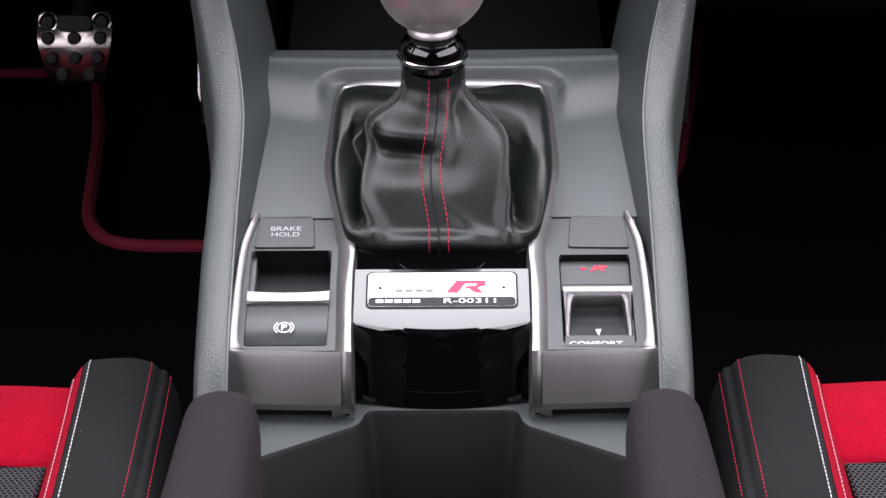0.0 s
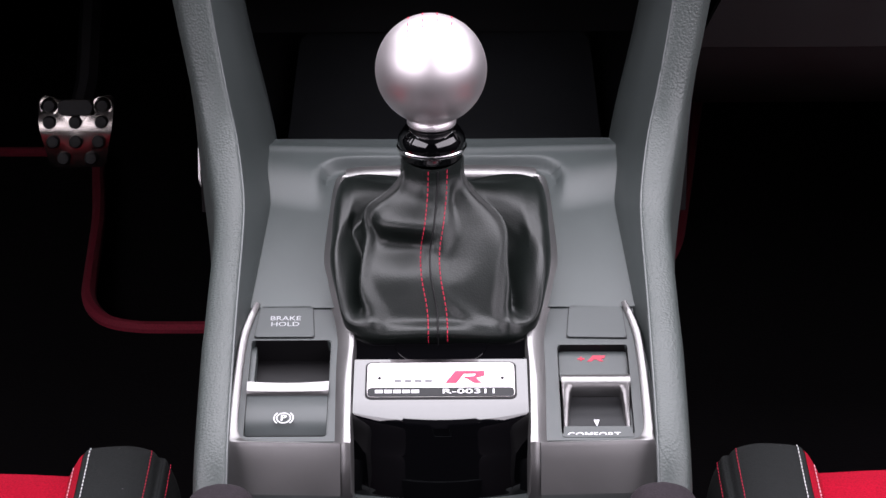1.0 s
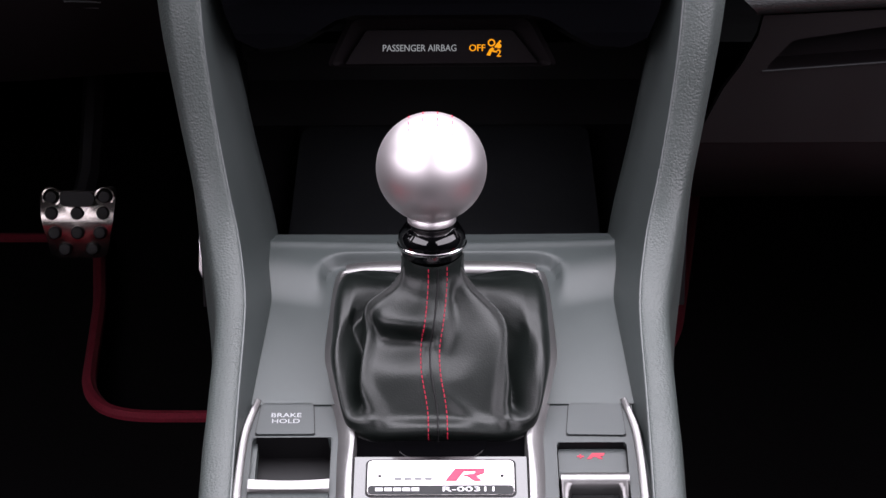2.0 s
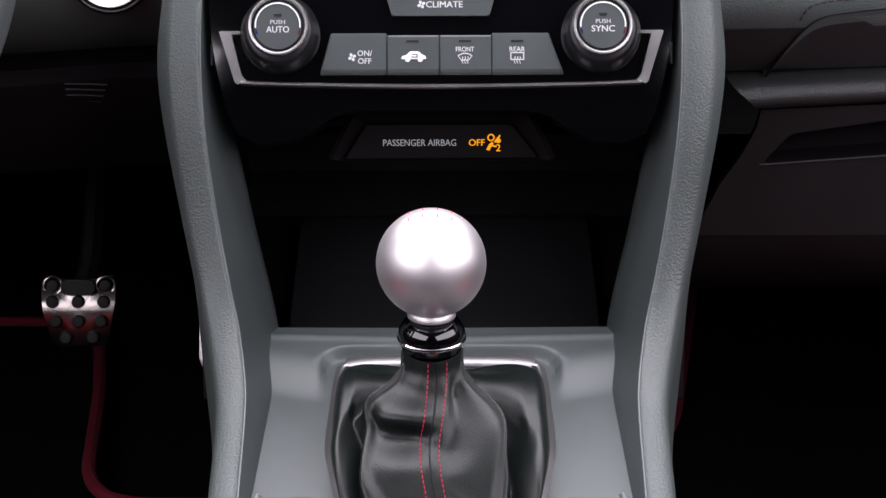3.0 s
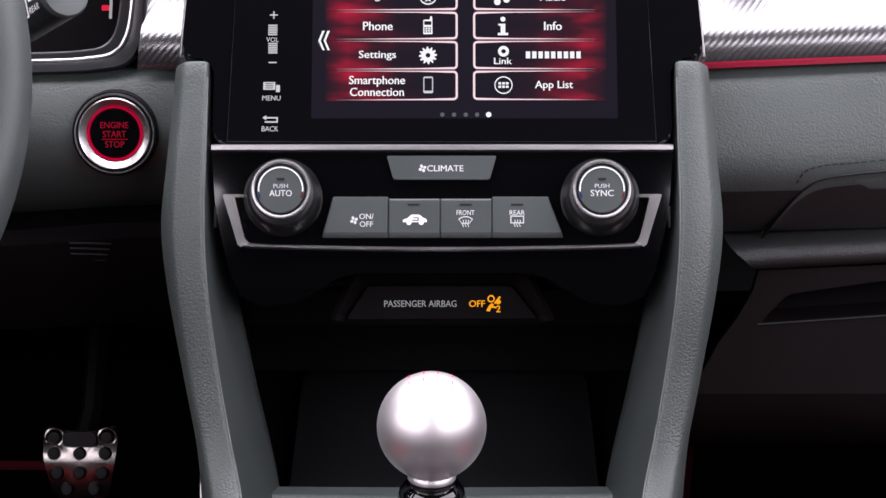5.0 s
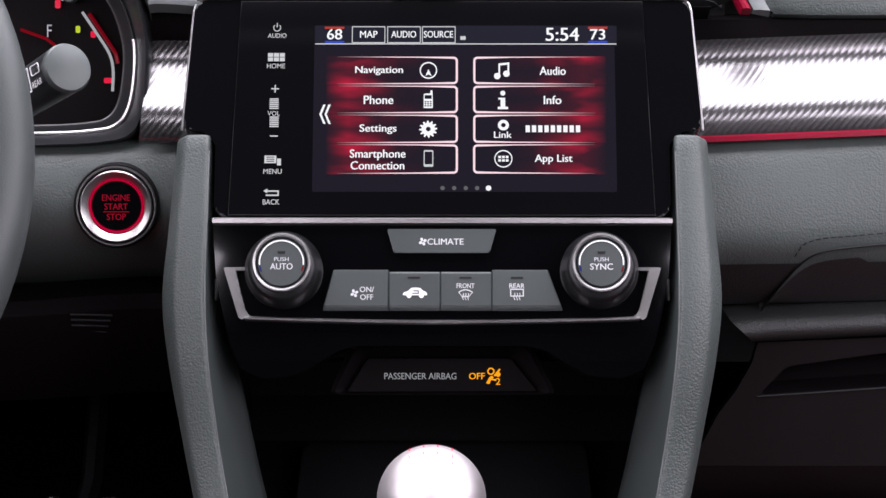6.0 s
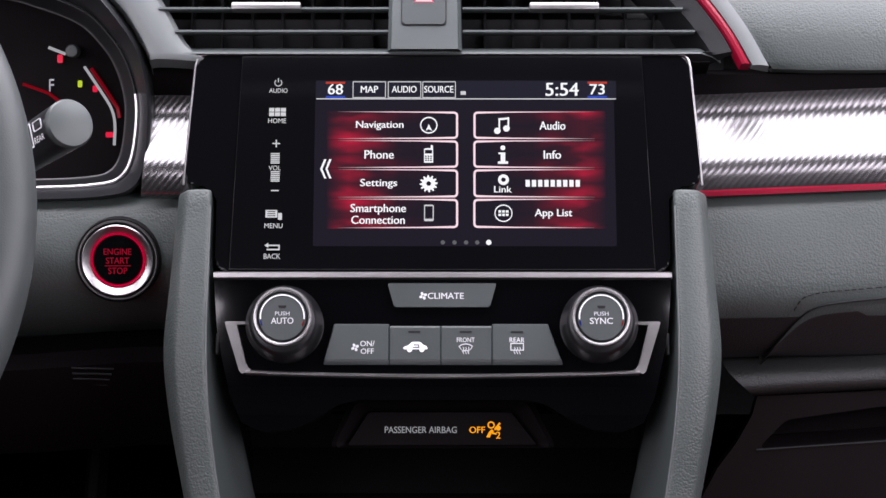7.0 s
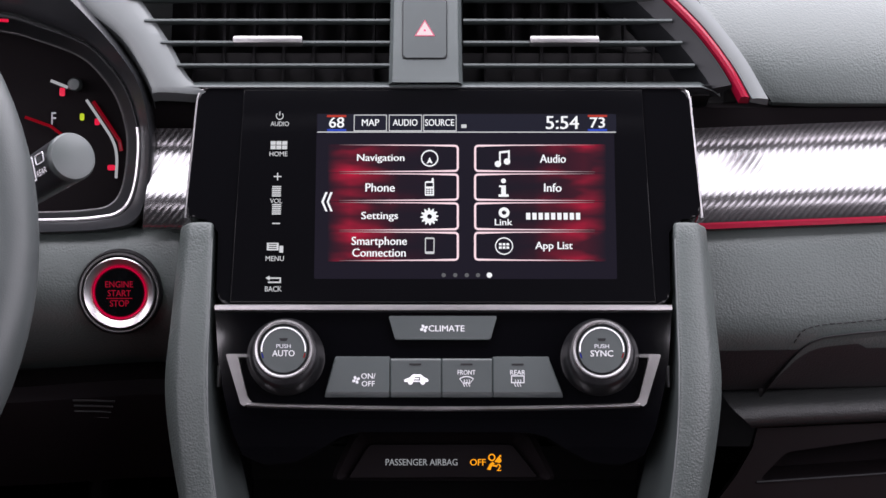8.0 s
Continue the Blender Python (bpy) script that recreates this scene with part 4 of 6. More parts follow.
for s in (-1, 1):
    arm = [[(0.0985, -0.0230, 0.0), (0.0985, -0.0230, 0.0034), (0.0985, -0.0245, 0.0034), (0.0985, -0.0245, 0.0)],
           [(0.1085, -0.0230, 0.0), (0.1085, -0.0230, 0.0040), (0.1035, -0.0247, 0.0040), (0.1035, -0.0247, 0.0)],
           [(0.1098, -0.0234, 0.0), (0.1098, -0.0234, 0.0040), (0.1037, -0.0252, 0.0040), (0.1035, -0.0252, 0.0)],
           [(0.1094, -0.0250, 0.0), (0.1094, -0.0250, 0.0040), (0.1033, -0.0268, 0.0036), (0.1033, -0.0268, 0.0)],
           [(0.1038, -0.0430, 0.0), (0.1038, -0.0430, 0.0040), (0.0990, -0.0440, 0.0036), (0.0990, -0.0440, 0.0)],
           [(0.1022, -0.0482, 0.0), (0.1022, -0.0482, 0.0040), (0.0975, -0.0466, 0.0038), (0.0975, -0.0466, 0.0)],
           [(0.1006, -0.0494, 0.0), (0.1006, -0.0494, 0.0040), (0.0960, -0.0474, 0.0040), (0.0960, -0.0474, 0.0)]]
    part("frame_side", loft([[(s * x, v, n) for x, v, n in row] for row in arm], caps=True), SATIN, climate, "satin silver frame ends", angle=25)
part("silver_frame", loft([[(u, v - 0.0020 * (1 - (u / 0.1006) ** 2), n) for v, n in ((-0.0472, 0.0), (-0.0475, 0.0034), (-0.0481, 0.0044), (-0.0490, 0.0042), (-0.0496, 0.0030), (-0.0498, 0.0))] for u in (-0.0990 + 0.1980 * i / 24 for i in range(25))]), SILVER, climate, "satin silver frame under the keys")

airbag = thing("airbag_indicator", pose(0, 0.004, 0.538, 80), "dark passenger airbag indicator panel with lit amber sign", "indicator panel")
hood = [[(-0.0590, -0.0095), (0.0585, -0.0095), (0.0455, 0.0160), (-0.0470, 0.0160)], [(-0.0565, -0.0092), (0.0560, -0.0092), (0.0430, 0.0150), (-0.0446, 0.0150)], [(-0.0498, -0.0082), (0.0486, -0.0078), (0.0354, 0.0094), (-0.0388, 0.0094)]]
hood = [soften(q, 0.004) for q in hood]
part("surround", loft([[(u, v, n) for u, v in line] for line, n in zip((hood[0], hood[0], hood[1], hood[2], hood[2]), (-0.030, -0.0010, 0.0010, -0.0045, -0.0080))], closed=True), DULLBLACK, airbag, "black hood round the display", angle=40)
s = part("display", prism(soften([(-0.0493, -0.0080), (0.0482, -0.0076), (0.0350, 0.0091), (-0.0384, 0.0091)], 0.001), -0.009, 0.0004, 0.0004), DULLBLACK, airbag)
AMBER = glow("lit amber", (1.0, 0.36, 0.01), 1.1)
part("lettering", lettering("PASSENGER AIRBAG", -0.0116, 0.0001, 0.0372, 0.0034, 0.0006, weight=0.012), glow("lit grey lettering", (0.42, 0.43, 0.46), 0.62), s)
part("lit_lettering", lettering("OFF", 0.0175, 0.0001, 0.0082, 0.0034, 0.0006, weight=0.02), AMBER, s, "lit amber lettering")
sign = arc_band(0.0247, 0.0026, 0.0012, 0.0019, 0, 360, 0.0006, 0.0002, 20)
for pts in ([(0.0222, -0.0036), (0.0238, -0.0006), (0.0252, 0.0004), (0.0262, -0.0006), (0.0250, -0.0014), (0.0240, -0.0040)], [(0.0262, 0.0006), (0.0290, 0.0040), (0.0297, 0.0034), (0.0268, -0.0002)], [(0.0250, -0.0010), (0.0274, -0.0016), (0.0276, -0.0024), (0.0250, -0.0020)]):
    poly(pts, 0.0006, bm=sign)
prism(circle(0.0284, 0.0010, 0.0013, 16), 0.0004, 0.0006, 0, sign)
part("lit_sign", sign, AMBER, s)
part("lit_number", lettering("2", 0.0284, -0.0026, 0.0024, 0.0036, 0.0006, weight=0.02), AMBER, s)

# ---- touch screen ----
unit = thing("infotainment_screen", SCREEN, "wide black touch screen with lit red menu", "touch screen")
part("housing", prism(soften([(-0.1157, 0.0030), (0.1157, 0.0030), (0.1157, 0.0478), (0.1328, 0.0486), (0.1281, 0.1198), (-0.1281, 0.1198), (-0.1328, 0.0486), (-0.1157, 0.0478)], 0.007, 6), -0.030, 0.0, 0.0012), GLASS, unit, angle=30)
part("glass_edge", tube([(-0.1330, 0.0490, -0.0004), (-0.1287, 0.1135, -0.0002), (-0.1277, 0.1170, 0.0), (-0.1258, 0.1192, 0.0), (-0.1222, 0.1201, 0.0), (0.1222, 0.1201, 0.0), (0.1258, 0.1192, 0.0), (0.1277, 0.1170, 0.0), (0.1287, 0.1135, -0.0002), (0.1330, 0.0490, -0.0004)], 0.0006, 6), SILVER, unit, "thin silver edge line")
glass = part("glass", prism([(-0.1086, 0.0036), (0.1080, 0.0036), (0.1035, 0.1186), (-0.1043, 0.1186)], 0.0, 0.0009, 0.0005), GLASS, unit)
SHOWN = glow('lit dark display', (0.0105, 0.0085, 0.0170), 1.0)
display = part('display', prism(rounded(-0.0660, 0.0885, 0.0159, 0.1051, 0.0008), 0.0004, 0.0010), SHOWN, unit, 'lit dark menu display')
LITWHITE = glow('lit white', (0.90, 0.90, 0.95), 1.05)
LITSOFT = glow('lit key print', (0.80, 0.80, 0.84), 0.80)


def red_flare(name, stops):
    """A lit red streak pattern that fades sideways."""
    m = glow(name, (0.40, 0.002, 0.02), 1.0)
    nodes, links = m.node_tree.nodes, m.node_tree.links
    co, sep = nodes.new("ShaderNodeTexCoord"), nodes.new("ShaderNodeSeparateXYZ")
    stretch, tex = nodes.new("ShaderNodeMapping"), nodes.new("ShaderNodeTexNoise")
    stretch.inputs["Scale"].default_value, stretch.inputs["Rotation"].default_value = (34, 95, 1), (0, 0, 0.10)
    tex.inputs["Scale"].default_value, tex.inputs["Detail"].default_value = 1.0, 2
    links.new(co.outputs["Generated"], sep.inputs["Vector"])
    links.new(co.outputs["Object"], stretch.inputs["Vector"])
    links.new(stretch.outputs["Vector"], tex.inputs["Vector"])
    fade = nodes.new("ShaderNodeValToRGB")
    fade.color_ramp.elements[0].position, fade.color_ramp.elements[0].color = 0.0, (0, 0, 0, 1)
    fade.color_ramp.elements[1].position, fade.color_ramp.elements[1].color = 1.0, (0, 0, 0, 1)
    for at, c in stops:
        e = fade.color_ramp.elements.new(at)
        e.color = (c, c, c, 1)
    links.new(sep.outputs["X"], fade.inputs["Fac"])
    ramp = nodes.new("ShaderNodeMapRange")
    ramp.inputs["From Min"].default_value, ramp.inputs["From Max"].default_value = 0.38, 0.66
    links.new(tex.outputs["Fac"], ramp.inputs["Value"])
    mul, rim, most = nodes.new("ShaderNodeMath"), nodes.new("ShaderNodeMath"), nodes.new("ShaderNodeMath")
    mul.operation, rim.operation, most.operation = "MULTIPLY", "PINGPONG", "MULTIPLY_ADD"
    # streaks are strongest along the upper and lower rim
    rim.inputs[1].default_value = 0.5
    links.new(sep.outputs["Y"], rim.inputs[0])
    most.inputs[1].default_value, most.inputs[2].default_value = -2.6, 1.35
    links.new(rim.outputs["Value"], most.inputs[0])
    spread = nodes.new("ShaderNodeMath")
    spread.operation, spread.use_clamp = "MULTIPLY_ADD", True
    spread.inputs[2].default_value = 0.10
    links.new(ramp.outputs["Result"], spread.inputs[0])
    links.new(most.outputs["Value"], spread.inputs[1])
    links.new(fade.outputs["Color"], mul.inputs[0])
    links.new(spread.outputs["Value"], mul.inputs[1])
    red, both = nodes.new("ShaderNodeVectorMath"), nodes.new("ShaderNodeVectorMath")
    red.operation, both.operation = "SCALE", "ADD"
    red.inputs[0].default_value, both.inputs[1].default_value = (0.60, 0.003, 0.035), (0.0105, 0.0085, 0.0170)
    links.new(mul.outputs["Value"], red.inputs["Scale"])
    links.new(red.outputs["Vector"], both.inputs[0])
    links.new(both.outputs["Vector"], nodes["Principled BSDF"].inputs["Emission Color"])
    return m


FLARES = red_flare("lit red streaks", ((0.17, 0.85), (0.34, 0.34), (0.55, 0.04), (0.9, 0.0))), red_flare("lit red streaks mirrored", ((0.1, 0.0), (0.45, 0.04), (0.66, 0.34), (0.83, 0.75)))

GREYDOT = glow("lit grey dot", (0.12, 0.12, 0.13), 1.0)


def lit_fade(name, stops):
    """Lit pink lines that grow dim towards one end."""
    m = glow(name, (1.0, 0.74, 0.82), 1.0)
    nodes, links = m.node_tree.nodes, m.node_tree.links
    co, sep, fade = nodes.new("ShaderNodeTexCoord"), nodes.new("ShaderNodeSeparateXYZ"), nodes.new("ShaderNodeValToRGB")
    for e, (at, c) in zip(fade.color_ramp.elements, stops):
        e.position, e.color = at, (c, c, c, 1)
    links.new(co.outputs["Generated"], sep.inputs["Vector"])
    links.new(sep.outputs["X"], fade.inputs["Fac"])
    links.new(fade.outputs["Color"], nodes["Principled BSDF"].inputs["Emission Strength"])
    return m


LITLINES = lit_fade("lit pink outline", ((0.0, 0.10), (0.45, 1.0))), lit_fade("lit pink outline mirrored", ((0.55, 1.0), (1.0, 0.10)))


def menu_key(u0, u1, v0, v1, side):
    """A dark menu key with a lit outline that is open at one end."""
    far = (u0 - 0.0060, u1) if side == 0 else (u0, u1 + 0.0060)
    k = part("menu_key", prism(rounded(*far, v0 - 0.0003, v1 + 0.0003, 0.0008, 3), 0.0008, 0.0011), FLARES[side], display, "lit red menu key")
    near, end, s = (u1, u0, -1) if side == 0 else (u0, u1, 1)
    r = 0.0022
    path = [(end, v1, 0.00015), (near + s * 0.02, v1, 0.0005)]
    for c, a in ((v1 - r, 90), (v0 + r, 0)):
        path += [(near + s * r - s * r * math.cos(radians(a - 15 * i)), c + r * math.sin(radians(a - 15 * i)), 0.0011) for i in range(7)]
    path += [(near + s * 0.02, v0, 0.0006), (end, v0, 0.0002)]
    rows = []
    for i, (u, v, w) in enumerate(path):
        p, q = path[max(i - 1, 0)], path[min(i + 1, len(path) - 1)]
        d = Vector((q[0] - p[0], q[1] - p[1])).normalized()
        nu, nv = (-d.y * s, d.x * s)
        rows.append([(u, v, 0.0012), (u, v, 0.0014), (u + nu * w, v + nv * w, 0.0014), (u + nu * w, v + nv * w, 0.0012)])
    part("key_outline", loft(rows), LITLINES[side], k)


menu_key(-0.0541, 0.0079, 0.0732, 0.0880, 0)
part('lettering', lettering("Navigation", -0.0325, 0.0803, 0.0246, 0.0049, 0.0016, weight=0.022), LITWHITE, display)
menu_key(0.0158, 0.0783, 0.0732, 0.0880, 1)
part('lettering', lettering("Audio", 0.0565, 0.0803, 0.0135, 0.0046, 0.0016, weight=0.022), LITWHITE, display)
menu_key(-0.0538, 0.0079, 0.0576, 0.0723, 0)
part('lettering', lettering("Phone", -0.0327, 0.0646, 0.0152, 0.0046, 0.0016, weight=0.022), LITWHITE, display)
menu_key(0.0157, 0.0780, 0.0576, 0.0723, 1)
part('lettering', lettering("Info", 0.0563, 0.0646, 0.0091, 0.0046, 0.0016, weight=0.022), LITWHITE, display)
menu_key(-0.0536, 0.0079, 0.0417, 0.0567, 0)
part('lettering', lettering("Settings", -0.0328, 0.0489, 0.0190, 0.0052, 0.0016, weight=0.022), LITWHITE, display)
menu_key(0.0157, 0.0777, 0.0418, 0.0567, 1)
for i in range(9):
    part('name_bar', bars([(0.0424 + 0.0032 * i, 0.0446 + 0.0032 * i, 0.0474, 0.0510)], 0.0016), LITWHITE, display)
menu_key(-0.0534, 0.0079, 0.0254, 0.0409, 0)
part('lettering', lettering("Smartphone\nConnection", -0.0329, 0.0328, 0.0284, 0.0107, 0.0016, weight=0.022), LITWHITE, display)
menu_key(0.0156, 0.0774, 0.0255, 0.0409, 1)
part('lettering', lettering("App List", 0.0565, 0.0329, 0.0193, 0.0052, 0.0016, weight=0.022), LITWHITE, display)
part('lettering', lettering("68", -0.0556, 0.1001, 0.0079, 0.0058, 0.0016, weight=0.018), LITWHITE, display)
part('lettering', lettering("73", 0.0799, 0.1001, 0.0079, 0.0058, 0.0016, weight=0.018), LITWHITE, display)
part('lettering', lettering("5:54", 0.0617, 0.1001, 0.0173, 0.0073, 0.0016, weight=0.018), LITWHITE, display)
part('lettering', lettering("MAP", -0.0380, 0.1001, 0.0091, 0.0037, 0.0016, weight=0.018), LITWHITE, display)
part('lettering', lettering("AUDIO", -0.0200, 0.1001, 0.0129, 0.0037, 0.0016, weight=0.018), LITWHITE, display)
part('lettering', lettering("SOURCE", -0.0021, 0.1001, 0.0152, 0.0037, 0.0016, weight=0.018), LITWHITE, display)
part('tab_outline', ring(rounded(-0.0467, -0.0295, 0.0954, 0.1045, 0.0004, 2), rounded(-0.0463, -0.0299, 0.0958, 0.1041, 0.0003, 2), 0.0010, 0.0015), LITSOFT, display)
part('tab_outline', ring(rounded(-0.0285, -0.0112, 0.0954, 0.1045, 0.0004, 2), rounded(-0.0281, -0.0116, 0.0958, 0.1041, 0.0003, 2), 0.0010, 0.0015), LITSOFT, display)
part('tab_outline', ring(rounded(-0.0106, 0.0067, 0.0954, 0.1045, 0.0004, 2), rounded(-0.0102, 0.0063, 0.0958, 0.1041, 0.0003, 2), 0.0010, 0.0015), LITSOFT, display)
part('status_line', bars([(-0.0655, 0.0895, 0.0947, 0.0952)], 0.0014), LITSOFT, display)
part('status_bar', bars([(-0.0655, 0.0897, 0.0951, 0.1048)], 0.0012), glow('lit navy bar', (0.014, 0.014, 0.026), 1.0), display)
part('warm_bar', bars([(-0.0607, -0.0507, 0.1032, 0.1043)], 0.0014), glow('lit red bar', (0.9, 0.08, 0.05), 0.55), display)
part('cold_bar', bars([(-0.0605, -0.0506, 0.0954, 0.0965)], 0.0014), glow('lit blue bar', (0.05, 0.12, 0.9), 0.6), display)
part('warm_bar', bars([(0.0750, 0.0850, 0.1033, 0.1044)], 0.0014), glow('lit red bar', (0.9, 0.08, 0.05), 0.55), display)
part('cold_bar', bars([(0.0749, 0.0849, 0.0955, 0.0966)], 0.0014), glow('lit blue bar', (0.05, 0.12, 0.9), 0.6), display)
part('page_dot', poly(circle(0.0001, 0.0178, 0.0011, 16), 0.0014), GREYDOT, display)
part('page_dot', poly(circle(0.0060, 0.0178, 0.0011, 16), 0.0014), GREYDOT, display)
part('page_dot', poly(circle(0.0119, 0.0178, 0.0011, 16), 0.0014), GREYDOT, display)
part('page_dot', poly(circle(0.0176, 0.0178, 0.0011, 16), 0.0014), GREYDOT, display)
part('page_dot', poly(circle(0.0234, 0.0178, 0.0014, 16), 0.0014), LITWHITE, display)
part('compass_icon', ring(circle(-0.0072, 0.0806, 0.0045, 32), circle(-0.0072, 0.0806, 0.0039, 32), 0.0010, 0.0015), LITWHITE, display)
part('compass_needle', poly([(-0.0072, 0.0812), (-0.0056, 0.0776), (-0.0072, 0.0784), (-0.0088, 0.0776)], 0.0015), LITWHITE, display)
part('phone_icon', poly(soften([(-0.0096, 0.0603), (-0.0049, 0.0603), (-0.0050, 0.0677), (-0.0051, 0.0698), (-0.0061, 0.0698), (-0.0063, 0.0681), (-0.0088, 0.0681), (-0.0096, 0.0677)], 0.0004), 0.0015), LITWHITE, display)
part('phone_screen', bars([(-0.0091, -0.0055, 0.0652, 0.0671)], 0.0017), SHOWN, display)
part('phone_keypad', bars([(-0.0091 + 0.0013 * i, -0.0082 + 0.0013 * i, 0.0611 + 0.0011 * j, 0.0618 + 0.0011 * j) for i in range(3) for j in range(3)], 0.0017), GREYDOT, display)
part('gear_icon', poly([(-0.0072 + r * math.cos(a), 0.0490 + r * math.sin(a)) for a, r in ((2 * math.pi * i / 48, 0.0046 if i % 4 < 2 else 0.0034) for i in range(48))], 0.0015), LITWHITE, display)
part('gear_hole', poly(circle(-0.0072, 0.0490, 0.0012, 16), 0.0017), SHOWN, display)
part('smartphone_icon', ring(rounded(-0.0095, -0.0046, 0.0291, 0.0378, 0.0007, 3), rounded(-0.0090, -0.0051, 0.0303, 0.0371, 0.0003, 3), 0.0010, 0.0015), LITSOFT, display)
bm = bmesh.new()
poly(circle(0.0281, 0.0775, 0.0017, 16), 0.0015, bm=bm)
poly(circle(0.0328, 0.0788, 0.0017, 16), 0.0015, bm=bm)
poly([(0.0287, 0.0775), (0.0295, 0.0775), (0.0296, 0.0843), (0.0287, 0.0843)], 0.0015, bm=bm)
poly([(0.0333, 0.0788), (0.0342, 0.0788), (0.0343, 0.0849), (0.0334, 0.0849)], 0.0015, bm=bm)
poly([(0.0287, 0.0832), (0.0343, 0.0838), (0.0343, 0.0849), (0.0287, 0.0843)], 0.0015, bm=bm)
part('music_icon', bm, LITWHITE, display)
bm = poly(circle(0.0309, 0.0683, 0.0013, 16), 0.0015)
bars([(0.0297, 0.0321, 0.0600, 0.0658)], 0.0015, bm=bm)
bars([(0.0286, 0.0309, 0.0649, 0.0658)], 0.0015, bm=bm)
bars([(0.0283, 0.0335, 0.0597, 0.0610)], 0.0015, bm=bm)
part('info_icon', bm, LITWHITE, display)
part('link_icon', ring(circle(0.0311, 0.0512, 0.0028, 24), circle(0.0311, 0.0512, 0.0012, 24), 0.0010, 0.0015), LITWHITE, display)
part('lettering', lettering("Link", 0.0308, 0.0460, 0.0091, 0.0034, 0.0016, weight=0.018), LITWHITE, display)
part('apps_icon', ring(circle(0.0310, 0.0333, 0.0046, 32), circle(0.0310, 0.0333, 0.0041, 32), 0.0010, 0.0015), LITWHITE, display)
part('apps_grid', bars([(0.0310 + 0.0019 * i - 0.0007, 0.0310 + 0.0019 * i + 0.0007, 0.0333 + 0.0018 * j - 0.0006, 0.0333 + 0.0018 * j + 0.0006) for i in (-1, 0, 1) for j in (-0.5, 0.5)], 0.0015), LITWHITE, display)
bm = bmesh.new()
poly([(-0.0629, 0.0569), (-0.0609, 0.0621), (-0.0597, 0.0621), (-0.0617, 0.0569), (-0.0596, 0.0518), (-0.0607, 0.0518)], 0.0015, bm=bm)
poly([(-0.0602, 0.0569), (-0.0583, 0.0621), (-0.0571, 0.0621), (-0.0591, 0.0569), (-0.0570, 0.0518), (-0.0581, 0.0518)], 0.0015, bm=bm)
part('back_arrow', bm, LITWHITE, display)
part('satellite_icon', bars([(0.0092, 0.0119, 0.0972, 0.0991)], 0.0015), LITSOFT, display)
part('lettering', lettering("AUDIO", -0.0852, 0.0995, 0.0096, 0.0025, 0.0012, weight=0.006), LITSOFT, glass)
part('lettering', lettering("HOME", -0.0855, 0.0830, 0.0093, 0.0026, 0.0012, weight=0.006), LITSOFT, glass)
part('lettering', lettering("VOL", -0.0862, 0.0575, 0.0063, 0.0025, 0.0012, weight=0.006), LITSOFT, glass)
part('lettering', lettering("MENU", -0.0862, 0.0266, 0.0093, 0.0026, 0.0012, weight=0.006), LITSOFT, glass)
part('lettering', lettering("BACK", -0.0866, 0.0105, 0.0085, 0.0028, 0.0012, weight=0.006), LITSOFT, glass)
part('power_symbol', arc_band(-0.0853, 0.1038, 0.0016, 0.0020, -230, 50, 0.0012, 0.0002, 20), LITSOFT, glass)
part('power_bar', bars([(-0.08555, -0.08505, 0.1041, 0.1063)], 0.0012), LITSOFT, glass)
part('home_symbol', bars([(-0.0854 + 0.0030 * i - 0.0013, -0.0854 + 0.0030 * i + 0.0013, 0.0878 + 0.0024 * j - 0.0010, 0.0878 + 0.0024 * j + 0.0010) for i in (-1, 0, 1) for j in (-0.5, 0.5)], 0.0012), LITSOFT, glass)
part('plus_symbol', bars([(-0.0877, -0.0837, 0.0704, 0.0710), (-0.0860, -0.0854, 0.0687, 0.0727)], 0.0012), LITSOFT, glass)
part('minus_symbol', bars([(-0.0879, -0.0839, 0.0451, 0.0457)], 0.0012), LITSOFT, glass)
part('volume_symbol', bars([(-0.0884, -0.0838, 0.0627 + 0.0010 * i - 0.0003, 0.0627 + 0.0010 * i + 0.0003) for i in (-2.5, -1.5, -0.5, 0.5, 1.5, 2.5)], 0.0012), LITSOFT, glass)
part('volume_symbol', bars([(-0.0882, -0.0836, 0.0530 + 0.0010 * i - 0.0003, 0.0530 + 0.0010 * i + 0.0003) for i in (-2.5, -1.5, -0.5, 0.5, 1.5, 2.5)], 0.0012), LITSOFT, glass)
part('menu_symbol', bars([(-0.0904, -0.0844, 0.0310, 0.0350), (-0.0840, -0.0820, 0.0298, 0.0334)], 0.0012), LITSOFT, glass)
part('menu_lines', bars([(-0.0894, -0.0854, 0.0317 + 0.0011 * i, 0.0321 + 0.0011 * i) for i in range(3)], 0.0013), GLASS, glass)
part('back_symbol', bars([(-0.0894, -0.0829, 0.0159, 0.0166), (-0.0894, -0.0829, 0.0137, 0.0144), (-0.0835, -0.0828, 0.0137, 0.0166)], 0.0012), LITSOFT, glass)
part('back_head', poly([(-0.0906, 0.0163), (-0.0886, 0.0176), (-0.0886, 0.0150)], 0.0012), LITSOFT, glass)


